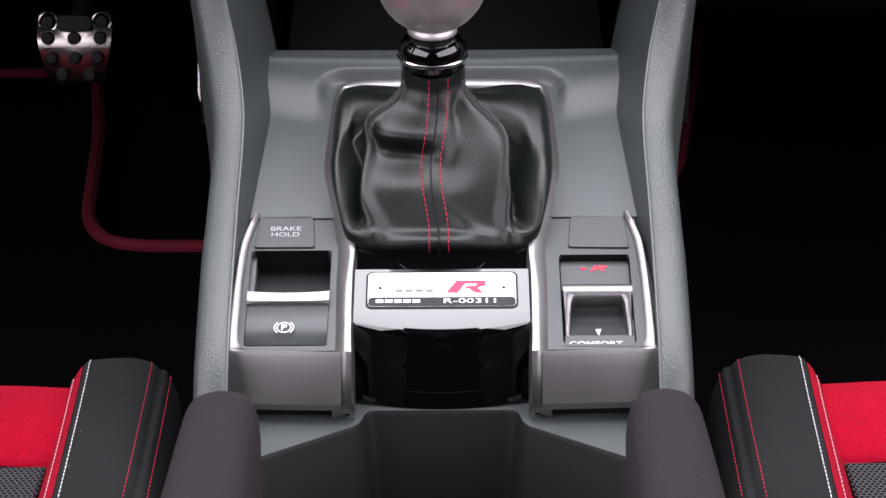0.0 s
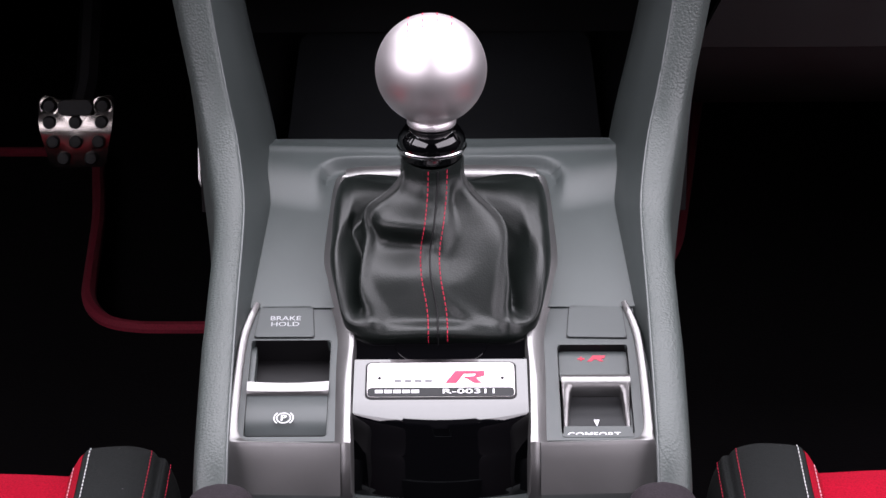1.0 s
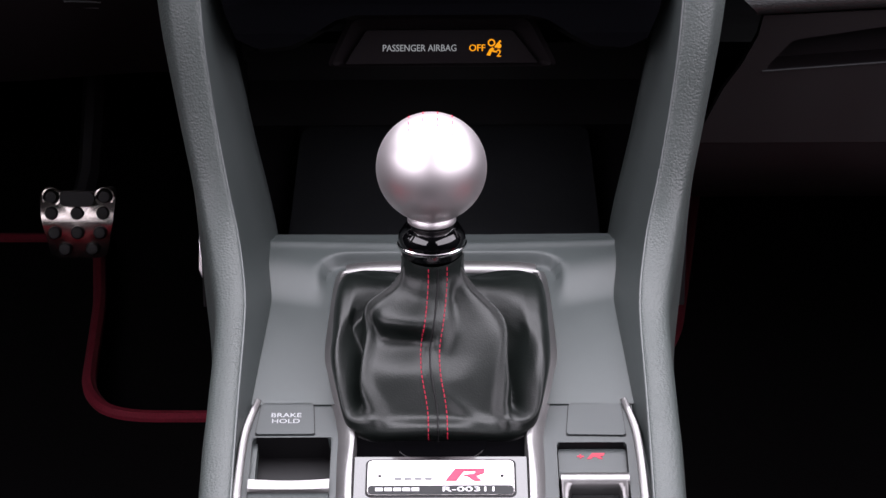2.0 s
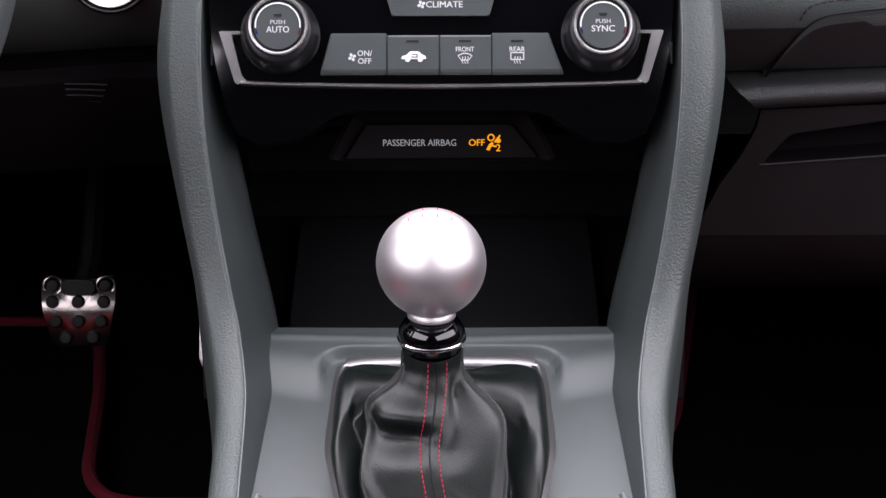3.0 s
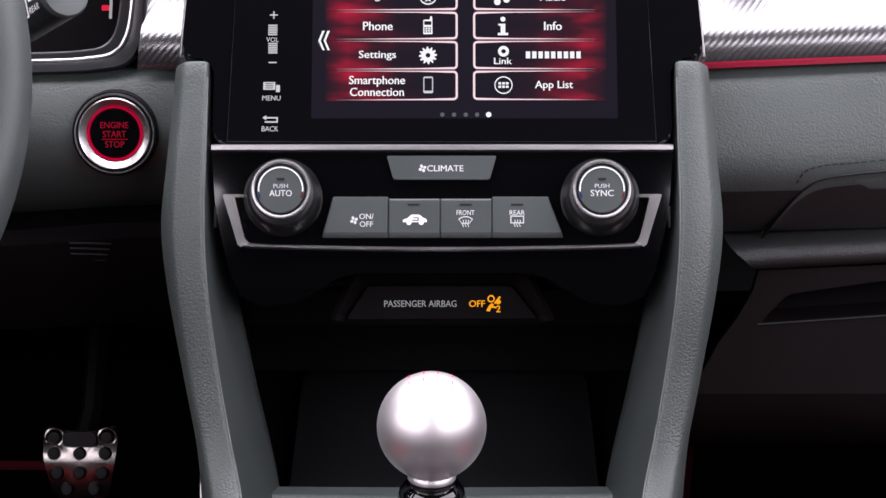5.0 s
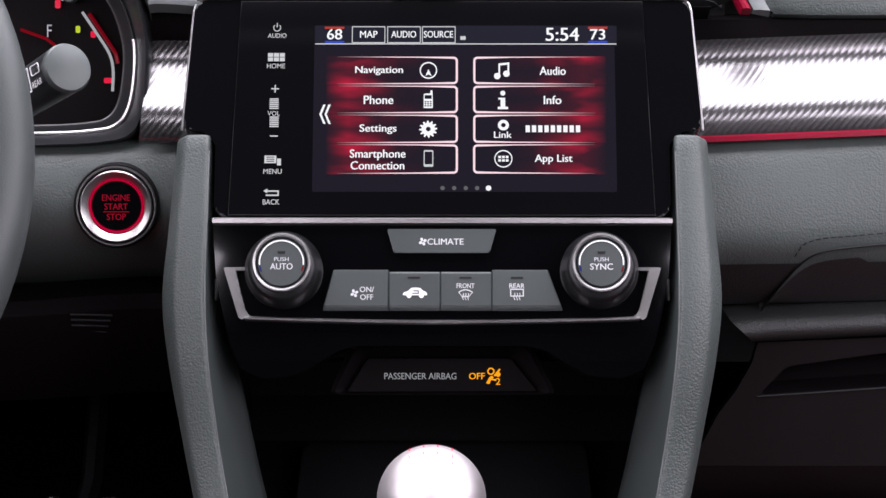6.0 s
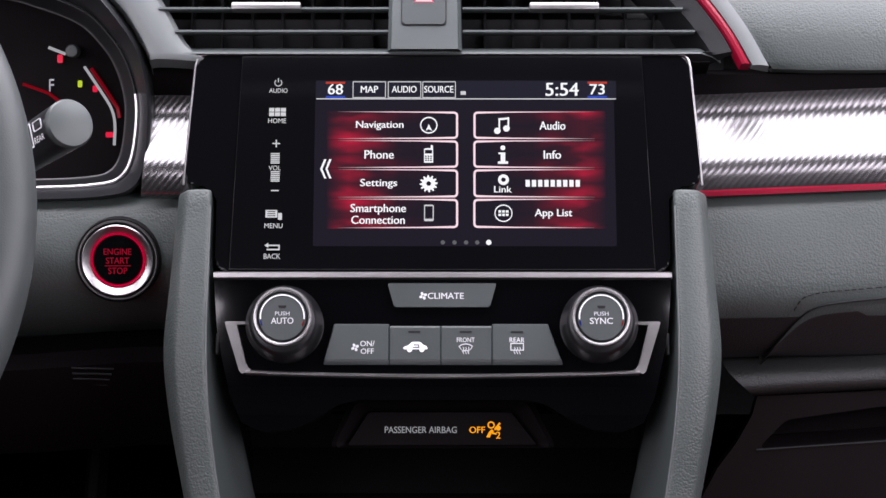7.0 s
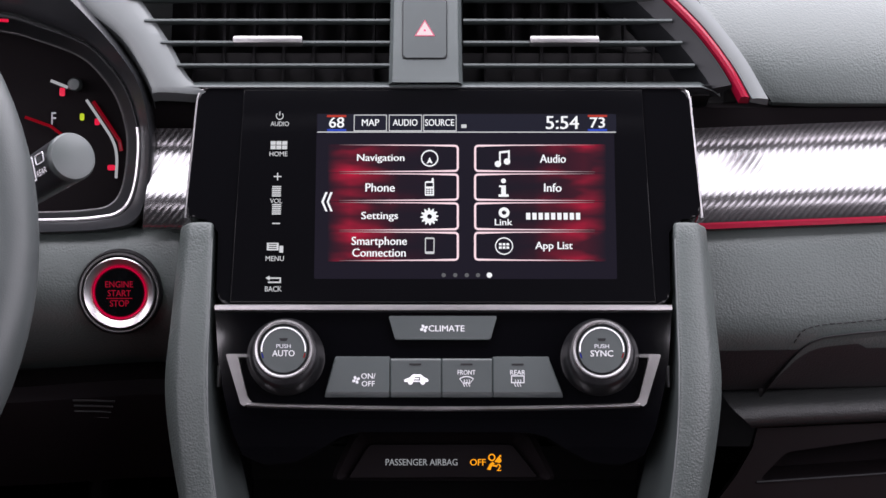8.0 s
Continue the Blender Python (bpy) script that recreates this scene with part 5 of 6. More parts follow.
# ---- dash around the screen ----
dash = thing("dashboard", pose(0, 0, 0), "grey padded dashboard with silver and red trim", "dashboard")
part("dash_top", loft([[(x, y + 0.16 * step(0.10, 0.13, x), z) for x in (-0.75, -0.3, 0.10, 0.13, 0.3, 0.75)] for y, z in ((0.085, 0.775), (0.088, 0.790), (0.10, 0.797), (0.45, 0.80), (0.78, 0.795), (0.79, 0.60))]), PLASTIC, dash)
part("screen_ledge", loft([[(-0.152, y + 0.004, z - 0.003), (-0.140, y, z), (0.134, y, z), (0.141, y + 0.006, z - 0.003), (0.146, y + 0.014, z - 0.007)] for y, z in ((0.0660, 0.7278), (0.0575, 0.7276), (0.0552, 0.7272), (0.0546, 0.7265), (0.060, 0.7258))]), PLASTIC, dash)
part("inner_panel", box(-0.150, 0.150, 0.09, 0.12, 0.54, 0.74), BLACK, dash)
# Unseen panel, added to keep light out of the footwells and hold pedal arms.
part("underside", box(-0.75, 0.75, 0.16, 0.945, 0.490, 0.500), BLACK, dash)
# passenger side
rows = []
for y, z in ((0.066, 0.6530), (0.0560, 0.6525), (0.0510, 0.6500), (0.0464, 0.6455), (0.0428, 0.6390), (0.0391, 0.6305), (0.0358, 0.6200), (0.0334, 0.6100), (0.0326, 0.6020), (0.0342, 0.5945), (0.0385, 0.5885), (0.0480, 0.5770), (0.0570, 0.5660), (0.0630, 0.5605), (0.075, 0.5590)):
    rows.append([(x, y, z + 0.030 * (x - 0.14) * step(0.60, 0.655, z) + 0.02 * (x - 0.14)) for x in (0.1290 + 0.0060 * step(0.654, 0.60, z), 0.145, 0.16, 0.19, 0.25, 0.40, 0.75)])
part("knee_pad", loft(rows[:11]), PAD, dash, "grey grained vinyl pad")
part("lower_pad", loft(rows[10:]), LOWERPAD, dash, "grained lower half of the pad, darkened for shade")

# ---- dash trims, passenger side ----
def panel_frame(outer, hole, r, depth):
    """A plate with one softened opening, filled between two outlines."""
    hole = soften(hole, r)
    bm = bmesh.new()
    edges = []
    for line in (outer, hole):
        vs = [bm.verts.new((u, v, 0.0)) for u, v in line]
        edges += [bm.edges.new((vs[i], vs[(i + 1) % len(vs)])) for i in range(len(vs))]
    bmesh.ops.triangle_fill(bm, use_beauty=True, use_dissolve=False, edges=edges)
    made = bmesh.ops.extrude_face_region(bm, geom=list(bm.faces))
    for v in made["geom"]:
        if isinstance(v, bmesh.types.BMVert):
            v.co.z -= depth
    return bm



def weave(name):
    """Silver carbon-look trim: fine diagonal twill over a metallic sheet."""
    m = material(name, (0.38, 0.38, 0.39), 0.25, metal=0.9, vary=0.03)
    nodes, links = m.node_tree.nodes, m.node_tree.links
    b = nodes["Principled BSDF"]
    co, turn, tex = nodes.new("ShaderNodeTexCoord"), nodes.new("ShaderNodeMapping"), nodes.new("ShaderNodeTexWave")
    turn.inputs["Rotation"].default_value = (0, radians(-40), 0)
    tex.inputs["Scale"].default_value, tex.inputs["Distortion"].default_value = 112, 0.25
    tex.bands_direction = "X"
    tex.inputs["Detail"].default_value, tex.inputs["Detail Scale"].default_value = 1.0, 14.0
    links.new(co.outputs["Object"], turn.inputs["Vector"])
    links.new(turn.outputs["Vector"], tex.inputs["Vector"])
    mix = nodes.new("ShaderNodeMix")
    mix.data_type = "RGBA"
    mix.inputs["A"].default_value, mix.inputs["B"].default_value = (0.175, 0.170, 0.174, 1), (0.275, 0.267, 0.275, 1)
    links.new(tex.outputs["Fac"], mix.inputs["Factor"])
    links.new(mix.outputs["Result"], b.inputs["Base Color"])
    bump = nodes.new("ShaderNodeBump")
    bump.inputs["Strength"].default_value, bump.inputs["Distance"].default_value = 0.22, 0.0003
    links.new(tex.outputs["Fac"], bump.inputs["Height"])
    links.new(bump.outputs["Normal"], b.inputs["Normal"])
    return m


CARBON = weave("silver carbon weave")
TRIM_PROFILE = [(0.0480, 0.652), (0.0462, 0.6545), (0.0460, 0.6600), (0.0466, 0.6650), (0.0490, 0.6700), (0.0545, 0.6765), (0.0612, 0.6838), (0.0655, 0.6890), (0.0678, 0.6935), (0.0684, 0.6985), (0.0682, 0.7025)]


def dash_trim(x0, x1, rise, n=24, slant=0.0):
    rows = []
    for y, z, _ in spline([(y, z, 0) for y, z in TRIM_PROFILE], 40):
        a = x0 + slant * (z - 0.652) / 0.06
        rows.append([(a + (x1 - a) * i / n, y, z + rise * i / n) for i in range(n + 1)])
    return loft(rows)


part("carbon_trim", dash_trim(0.126, 0.50, 0.015), CARBON, dash, "silver carbon weave trim")
part("carbon_trim", dash_trim(-0.1586, -0.126, 0.0, 6, 0.0062), CARBON, dash, "silver carbon weave trim")
rows = []
for y, z in ((0.054, 0.6510), (0.048, 0.6513), (0.0445, 0.6528), (0.0448, 0.6552), (0.049, 0.6570), (0.056, 0.6570)):
    rows.append([(0.1335 + 0.36 * i / 12, y, z + 0.0145 * i / 12) for i in range(13)])
part("red_strip", loft(rows), REDTRIM, dash, "bright red accent strip")

# stitched seam and lower fold on the passenger pad
fold = spline([(0.1695, 0.0585, 0.5570), (0.1783, 0.0490, 0.5735), (0.1878, 0.0380, 0.5893), (0.1970, 0.0332, 0.5965), (0.2115, 0.0320, 0.5993), (0.232, 0.0316, 0.6014), (0.32, 0.0312, 0.6090)], 160)
part("stitched_welt", tube(fold, 0.0005, 8), BLACK, dash)
seam = spline([(0.1836, 0.0345, 0.5942), (0.1878, 0.0326, 0.6012), (0.1966, 0.0326, 0.6043), (0.2115, 0.0327, 0.6057), (0.2315, 0.0330, 0.6075), (0.32, 0.0340, 0.6150)], 200)
part("stitching", stitches([q + Vector((0, -0.0008, 0)) for q in seam], 0.0024, 0.0011, 0.00036), BLACK, dash, "dark thread stitching")
rows = []
for i in range(17):
    a = i / 16
    rows.append([q + Vector((0, -0.0012 * math.sin(math.pi * a) + (0.0590 - q.y) * a, (0.5622 + 0.02 * (q.x - 0.14) - q.z) * a)) for q in fold[::6] + [Vector((0.60, 0.033, 0.63))]])
part("lower_fold", loft(rows[:4]), PAD, dash, "grey grained roll below the seam")
part("lower_fold", loft(rows[3:]), LOWERPAD, dash, "grained pad below the seam, darkened for shade")

glovebox = thing("glove_box", pose(0.15, 0.045, 0.50), "dark plastic glove box below the passenger pad", "glove box")
rows = []
for y, z, x0 in ((0.08, 0.0590, 0.000), (0.020, 0.0585, 0.000), (0.0115, 0.0572, 0.001), (0.0058, 0.0550, 0.003), (0.0026, 0.0522, 0.006), (0.0014, 0.0490, 0.0095), (0.0020, 0.0460, 0.0125), (0.0044, 0.0434, 0.0145), (0.0082, 0.0414, 0.0155), (0.013, 0.0402, 0.0158), (0.018, 0.0395, 0.0160)):
    rows.append([(x0 + (0.5 - x0) * i / 25, y, z + 0.055 * (x0 + (0.5 - x0) * i / 25)) for i in range(26)])
part("shelf_edge", loft(rows), DARKPAD, glovebox, "dark grained shelf edge")
lid = part("lid", panel_frame([(-0.0150, -0.030), (0.52, -0.030), (0.52, 0.064), (0.0190, 0.041), (0.0165, 0.030), (0.0085, 0.014), (-0.0010, 0.0)], [(0.0205, 0.0110), (0.115, 0.0180), (0.115, 0.0375), (0.085, 0.0350), (0.0350, 0.0275)], 0.004, 0.006), LIDBLACK, glovebox, "dark glove box lid", m=pose(0, 0.014, 0.0, 93))
grip = bmesh.new()
line = soften([(0.0205, 0.0110), (0.115, 0.0180), (0.115, 0.0375), (0.085, 0.0350), (0.0350, 0.0275)], 0.004)
mid = (sum(q[0] for q in line) / len(line), sum(q[1] for q in line) / len(line))
rows = [[(u + (mid[0] - u) * k, v + (mid[1] - v) * k, n) for u, v in line] for k, n in ((0.0, 0.0), (0.02, -0.004), (0.08, -0.018))]
loft(rows, closed=True, bm=grip)
grip.faces.new(list(grip.verts)[-len(line):])
# Lighter tube draws the highlight along the grip's lower edge.
part("grip_rim", tube([(0.0195 + 0.0955 * i / 10, 0.0104 + 0.0070 * i / 10, 0.0003) for i in range(11)], 0.0006, 6), DARKPLASTIC, lid, "lower edge of the grip, lighter for its highlight")
part("grip_recess", grip, DULLBLACK, lid, "recessed black grip")
part("lid_underside", loft([[(u, y, z) for u in (-0.0150, 0.10, 0.25, 0.52)] for y, z in ((0.0162, -0.0298), (0.0200, -0.0440), (0.0300, -0.0580), (0.0500, -0.0720), (0.1000, -0.0880), (0.2400, -0.1000))]), LIDBLACK, glovebox)

# ---- dash, driver side ----
rows = []
for y, z in ((0.080, 0.6495), (0.0610, 0.6497), (0.0545, 0.6480), (0.0488, 0.6425), (0.0448, 0.6340), (0.0416, 0.6230), (0.0420, 0.6110), (0.0478, 0.5990), (0.0580, 0.5895), (0.0675, 0.5820), (0.0755, 0.5760), (0.088, 0.5698)):
    rows.append([(x, y, z - 0.004 * step(-0.15, -0.24, x) * (1 if z < 0.59 else 0) + 0.0024 * step(-0.190, -0.150, x) * step(0.638, 0.646, z)) for x in (-0.1375, -0.150, -0.165, -0.185, -0.205, -0.225, -0.26, -0.32, -0.60)])
part("driver_panel", loft(rows), PAD, dash, "grey grained panel below the cluster")
rows = []
for y, z in ((0.088, 0.5700), (0.066, 0.5660), (0.060, 0.5590), (0.062, 0.5500), (0.076, 0.5250), (0.10, 0.5000), (0.16, 0.4920)):
    rows.append([(x, y, z - 0.006 * step(-0.15, -0.26, x)) for x in (-0.1375, -0.165, -0.185, -0.205, -0.225, -0.26, -0.32, -0.60)])
# Near-black colour carries the shade of this down-facing panel.
part("knee_panel", loft(rows), DULLBLACK, dash, "lower panel with fine slots, blackened for shade")
for i in range(4):
    part("vent_slot", tube([(-0.1775 - 0.0015 * i, 0.0580 + 0.0022 * i, 0.5555 - 0.0036 * i), (-0.190, 0.0577 + 0.0022 * i, 0.5560 - 0.0036 * i), (-0.200, 0.0575 + 0.0022 * i, 0.5562 - 0.0036 * i)], 0.0006, 5), BLACK, dash)

start = thing("engine_start_button", pose(-0.1704, 0.0395, 0.6199, 84), "round engine start button with a red lit ring", "push button")
part("outer_ring", lathe([(0.0226, -0.022), (0.0224, 0.0003), (0.0218, 0.0012), (0.0212, 0.0006), (0.0211, -0.004)], 64), BLACK, start)
part("rim", lathe([(0.0211, -0.006), (0.0211, 0.0016), (0.0207, 0.0026), (0.0200, 0.0026), (0.0196, 0.0014), (0.0196, -0.006)], 64), SATIN, start, "thin satin rim")
part("rim_gap", lathe([(0.0196, -0.003), (0.0187, -0.003)], 64), BLACK, start)
part("silver_ring", lathe([(0.0187, -0.006), (0.0187, 0.0030), (0.0182, 0.0036), (0.0176, 0.0033), (0.0145, 0.0006), (0.0143, -0.004)], 64), SILVER, start, "satin silver ring")
part("lit_ring", lathe([(0.0143, -0.004), (0.0142, 0.0008), (0.0139, 0.0014), (0.0134, 0.0014), (0.0131, 0.0006), (0.0127, -0.004)], 64), glow("lit red ring", (0.75, 0.004, 0.06), 0.30, (0.3, 0.0, 0.02)), start, "red lit ring")
cap = part("cap", lathe([(0.0131, -0.002), (0.0131, 0.0003), (0.0125, 0.0012), (0.0, 0.0014)], 48), GLASS, start, "black glossy cap")
LITRED = glow("lit red lettering", (0.85, 0.01, 0.06), 0.30)
part("lettering", lettering("ENGINE\nSTART", 0, 0.0021, 0.0146, 0.0080, 0.0017, weight=0.012), LITRED, cap, "red lettering")
part("rule", bars([(-0.0068, 0.0068, -0.0032, -0.0028)], 0.0017), LITRED, cap)
part("low_lettering", lettering("STOP", 0, -0.0056, 0.0100, 0.0034, 0.0017, weight=0.012), LITRED, cap, "red lettering")

# instrument cluster
cluster = thing("instrument_cluster", pose(-0.26, 0.10, 0.69, 80), "black instrument cluster with red lit gauge", "instrument cluster")
BEZEL = [(-0.08, 0.0735), (-0.025, 0.0715), (0.0226, 0.0665), (0.0420, 0.0615), (0.0679, 0.0516), (0.0820, 0.0385), (0.0905, 0.0250), (0.0955, 0.0080), (0.0960, -0.0080), (0.0930, -0.0270), (0.0865, -0.0370), (0.0740, -0.0405), (0.0402, -0.0422), (-0.08, -0.0440)]
HOOD = [(-0.08, 0.100), (-0.025, 0.100), (0.030, 0.100), (0.0540, 0.0880), (0.0765, 0.0640), (0.0905, 0.0470), (0.1010, 0.0300), (0.1060, 0.0080), (0.1062, -0.0120), (0.1045, -0.0300), (0.0995, -0.0415), (0.0857, -0.0468), (0.0440, -0.0490), (-0.08, -0.0505)]


def hood_line(k, n, inset=0.0):
    """An outline between the bezel (0) and the hood's edge (1)."""
    a, b = spline([(*q, 0) for q in BEZEL], 90), spline([(*q, 0) for q in HOOD], 90)
    return [((p.x + (q.x - p.x) * k) * (1 - inset), (p.y + (q.y - p.y) * k) * (1 - inset), n) for p, q in zip(a, b)]


part("hood", loft([hood_line(k, n) for k, n in ((1.02, -0.01), (1.02, 0.036), (0.96, 0.042), (0.85, 0.044), (0.30, 0.030), (0.12, 0.0235), (0.09, 0.020))]), HOODGREY, cluster, "dark plastic hood")
part("bezel", tube(hood_line(0.05, 0.0242)[48:], 0.0013, 8), SILVER, cluster, "thin silver bezel line")
part("upper_bezel", tube(hood_line(0.02, 0.0230)[:49], 0.0008, 8), DARKPLASTIC, cluster)
part("inner_wall", loft([hood_line(0.0, n, k) for k, n in ((0.002, 0.0195), (0.035, 0.012), (0.075, 0.003), (0.095, -0.001), (0.10, -0.012))]), DARKPLASTIC, cluster)
part("inner_line", tube(hood_line(0.0, -0.0005, 0.094), 0.0005, 6), SATIN, cluster)
face = part("face", prism([(u, v) for u, v, _ in hood_line(0, 0, 0.08)], -0.016, -0.012), DULLBLACK, cluster, "black gauge face")
GAUGEWHITE = glow("lit gauge white", (0.45, 0.45, 0.48), 0.8)
GAUGERED = glow("lit gauge red", (0.9, 0.01, 0.06), 0.8)
part("gauge_arc", tube(spline([(0.0635, 0.0235, -0.0095), (0.0715, 0.0115, -0.0095), (0.0780, 0.0009, -0.0095), (0.0800, -0.0080, -0.0095), (0.0796, -0.0195, -0.0095)], 24), 0.0008, 6), GAUGEWHITE, face)
part("upper_arc", tube([(0.0440, 0.0340, -0.0095), (0.0533, 0.0303, -0.0095)], 0.0009, 6), GAUGEWHITE, face)
part("red_arc", tube([(0.0672, 0.0226, -0.0095), (0.0750, 0.0110, -0.0095), (0.0815, 0.0010, -0.0095), (0.0826, -0.0045, -0.0095)], 0.0011, 6), glow("dim red arc", (0.40, 0.0, 0.015), 0.35), face)
for u, v, w, h in ((0.0502, 0.0278, 0.0030, 0.0046), (0.0693, 0.0114, 0.0028, 0.0036), (0.0770, -0.0137, 0.0042, 0.0030)):
    part("warning_light", poly(rounded(u - w / 2, u + w / 2, v - h / 2, v + h / 2, 0.0008), -0.0095), GAUGERED, face)
part("fuel_light", poly(rounded(0.0598, 0.0623, 0.0122, 0.0160, 0.0008), -0.0095), glow("lit yellow", (0.70, 0.85, 0.02), 0.7), face)
part("fuel_mark", lettering("F", 0.0455, 0.0133, 0.0026, 0.0068, -0.0095), GREYPRINT, face)
part("reset_knob", lathe([(0.0036, -0.012), (0.0036, -0.004), (0.0030, -0.003), (0.0, -0.0028)], 24, (0.0576, 0.0318)), PLASTIC, face, "grey round reset knob")
part("needle", tube([(0.030, 0.014, -0.008), (0.044, 0.009, -0.008), (0.052, 0.003, -0.008)], 0.0009, 5), glow("dim red needle", (0.35, 0.0, 0.01), 0.5), face)
part("red_line", tube([(-0.06, 0.0700, 0.0300), (0.0285, 0.0640, 0.0300)], 0.0009, 5), GAUGERED, face)

# wiper stalk
AIM = Vector((0.57, -0.80, 0.40)).normalized()
stalk = thing("wiper_stalk", pose(-0.1785, -0.050, 0.7065), "grey plastic wiper stalk behind the steering wheel", "control stalk")
axis = AIM.to_track_quat("Z", "Y").to_matrix().to_4x4()
part("barrel", lathe([(0.0100, -0.15), (0.0112, -0.045), (0.0118, -0.012), (0.0120, -0.001)], 40), HOODGREY, stalk, m=axis)
part("end_cap", lathe([(0.0120, -0.0015), (0.0121, 0.0005), (0.0112, 0.0022), (0.0070, 0.0032), (0.0, 0.0035)], 40), PLASTIC, stalk, "grey end cap", m=axis)
side = AIM.cross(Vector((0, 0, 1))).normalized()
rise = side.cross(AIM)
print_at = Matrix(((AIM.x, rise.x, side.x, 0), (AIM.y, rise.y, side.y, 0), (AIM.z, rise.z, side.z, 0), (0, 0, 0, 1)))
part("lettering", lettering("REAR", -0.0090, -0.0036, 0.0115, 0.0030, 0.0124, weight=0.01), WHITE, stalk, m=print_at)
sign = ring(rounded(-0.0140, -0.0040, 0.0006, 0.0054, 0.0010, 2), rounded(-0.0132, -0.0048, 0.0010, 0.0050, 0.0007, 2), 0.0120, 0.0124)
bars([(-0.0178, -0.0168, -0.0060, 0.0060), (-0.0190, -0.0178, 0.0052, 0.0060), (-0.0190, -0.0178, -0.0060, -0.0052)], 0.0122, bm=sign)
part("wiper_symbol", sign, WHITE, stalk, m=print_at)

# steering wheel
wheel = thing("steering_wheel", pose(-0.3712, -0.115, 0.672, 66), "dark grey leather steering wheel", "steering wheel")
rows = []
for i in range(97):
    a = 2 * math.pi * i / 96
    rows.append([((0.172 + 0.0155 * math.cos(t)) * math.cos(a), (0.172 + 0.0155 * math.cos(t)) * math.sin(a), 0.0155 * math.sin(t)) for t in (2 * math.pi * j / 20 for j in range(20))])
part("rim", loft(rows, closed=True), material("grey wheel leather", (0.042, 0.049, 0.049), 0.45, grain="leather", size=0.0008, depth=0.15), wheel, angle=180)
part("hub", prism(rounded(-0.07, 0.07, -0.06, 0.05, 0.03), -0.05, -0.01, 0.01), DARKPLASTIC, wheel)
part("column", tube([(0, 0, -0.03), (0, 0, -0.12), (0, 0, -0.26)], 0.03, 16), BLACK, wheel)
for a in (0, 180):
    part("spoke", loft([[(x, y, z) for x, y, z in ((r * 1.0, -0.018, -0.02), (r, 0.012, -0.02), (r, 0.012, -0.006), (r, -0.018, -0.006))] for r in (0.05, 0.10, 0.165)], closed=True, caps=True), DARKPLASTIC, wheel, m=pose(0, 0, 0, 0, 0, a))

# ---- center vents ----
VENT = pose(0, 0.060, 0.735, 62)
vents = thing("center_vents", VENT, "center air vents with slim horizontal slats", "air vent")
part("duct", box(-0.150, 0.160, -0.012, 0.12, -0.060, -0.050), BLACK, vents)
part("duct_floor", box(-0.132, 0.14, -0.0100, -0.0085, -0.050, -0.012), BLACK, vents)
part("frame_bottom", loft([[(u, v, n) for u in (-0.132, 0.140)] for v, n in ((-0.0080, -0.02), (-0.0078, -0.002), (-0.0084, -0.001), (-0.0090, -0.002), (-0.0095, -0.012))]), DARKPLASTIC, vents)
for v, a, b in ((0.0026, -0.1400, 0.1310), (0.0153, -0.1490, 0.1250), (0.0277, -0.1580, 0.1200), (0.0402, -0.1670, 0.1100), (0.0527, -0.1760, 0.1010)):
    for u0, u1 in ((a, -0.0285), (0.0100, b)):
        part("slat", loft([[(u, v + dv, n) for u in (u0, u1)] for dv, n in ((0.0008, 0.0), (0.0002, 0.0014), (-0.0008, 0.0014), (-0.0012, 0.0), (0.0046, -0.018), (0.0056, -0.018), (0.0008, 0.0))]), PLASTIC, vents)
for k in range(7):
    for u in (-0.134 + 0.016 * k, 0.022 + 0.015 * k):
        part("vane", box(u - 0.0007, u + 0.0007, -0.010, 0.065, -0.040, -0.022), BLACK, vents)
for u in (-0.0926, 0.0630):
    part("vent_tab", box(u - 0.0182, u + 0.0182, 0.0132, 0.0172, -0.002, 0.0050, 0.0012), SATIN, vents, "satin silver tab")
pod = part("center_pod", loft([[(u, v, n) for u, n in ((-0.0300 + d, -0.045), (-0.0290 + d, 0.001), (-0.0270 + d, 0.0045), (0.0075 - d, 0.0045), (0.0095 - d, 0.001), (0.0105 - d, -0.045))] for v, d in ((-0.0088, 0.0), (0.02, 0.0005), (0.075, 0.001))]), PLASTIC, vents)
hz = part("hazard_button", prism(rounded(-0.0215, 0.0010, 0.0045, 0.0370, 0.0015), 0.0030, 0.0056, 0.0007), BUTTON, vents, "grey hazard warning button")
part("button_gap", ring(rounded(-0.0220, 0.0015, 0.0040, 0.0375, 0.0018), rounded(-0.0214, 0.0009, 0.0046, 0.0369, 0.0015), 0.0040, 0.0049), BLACK, hz)
part("hazard_triangle", poly([(-0.0156, 0.0165), (-0.0048, 0.0165), (-0.0102, 0.0258)], 0.0058), glow("lit hazard red", (1.0, 0.22, 0.36), 0.80), hz)
part("hazard_triangle_inner", poly([(-0.0146, 0.0170), (-0.0058, 0.0170), (-0.0102, 0.0246)], 0.0060), glow("lit hazard white", (1.0, 0.80, 0.86), 0.95), hz)
part("hazard_dot", poly(circle(-0.0102, 0.0195, 0.0006, 10), 0.0062), REDPRINT, hz)


def slanted(points, sections):
    """A trim swept along points in the vent's plane with this cross-section of (sideways, outward)."""
    line = spline([(*p, 0) for p in points], 40)
    rows = []
    for i, p in enumerate(line):
        d = (line[min(i + 1, 39)] - line[max(i - 1, 0)]).normalized()
        side = Vector((-d.y, d.x, 0))
        level = (i / 39) ** 4 * d.x / d.y         # the lower end is cut level
        rows.append([p + side * a - d * (a * level) + Vector((0, 0, n)) for a, n in sections])
    return loft(rows, caps=True)


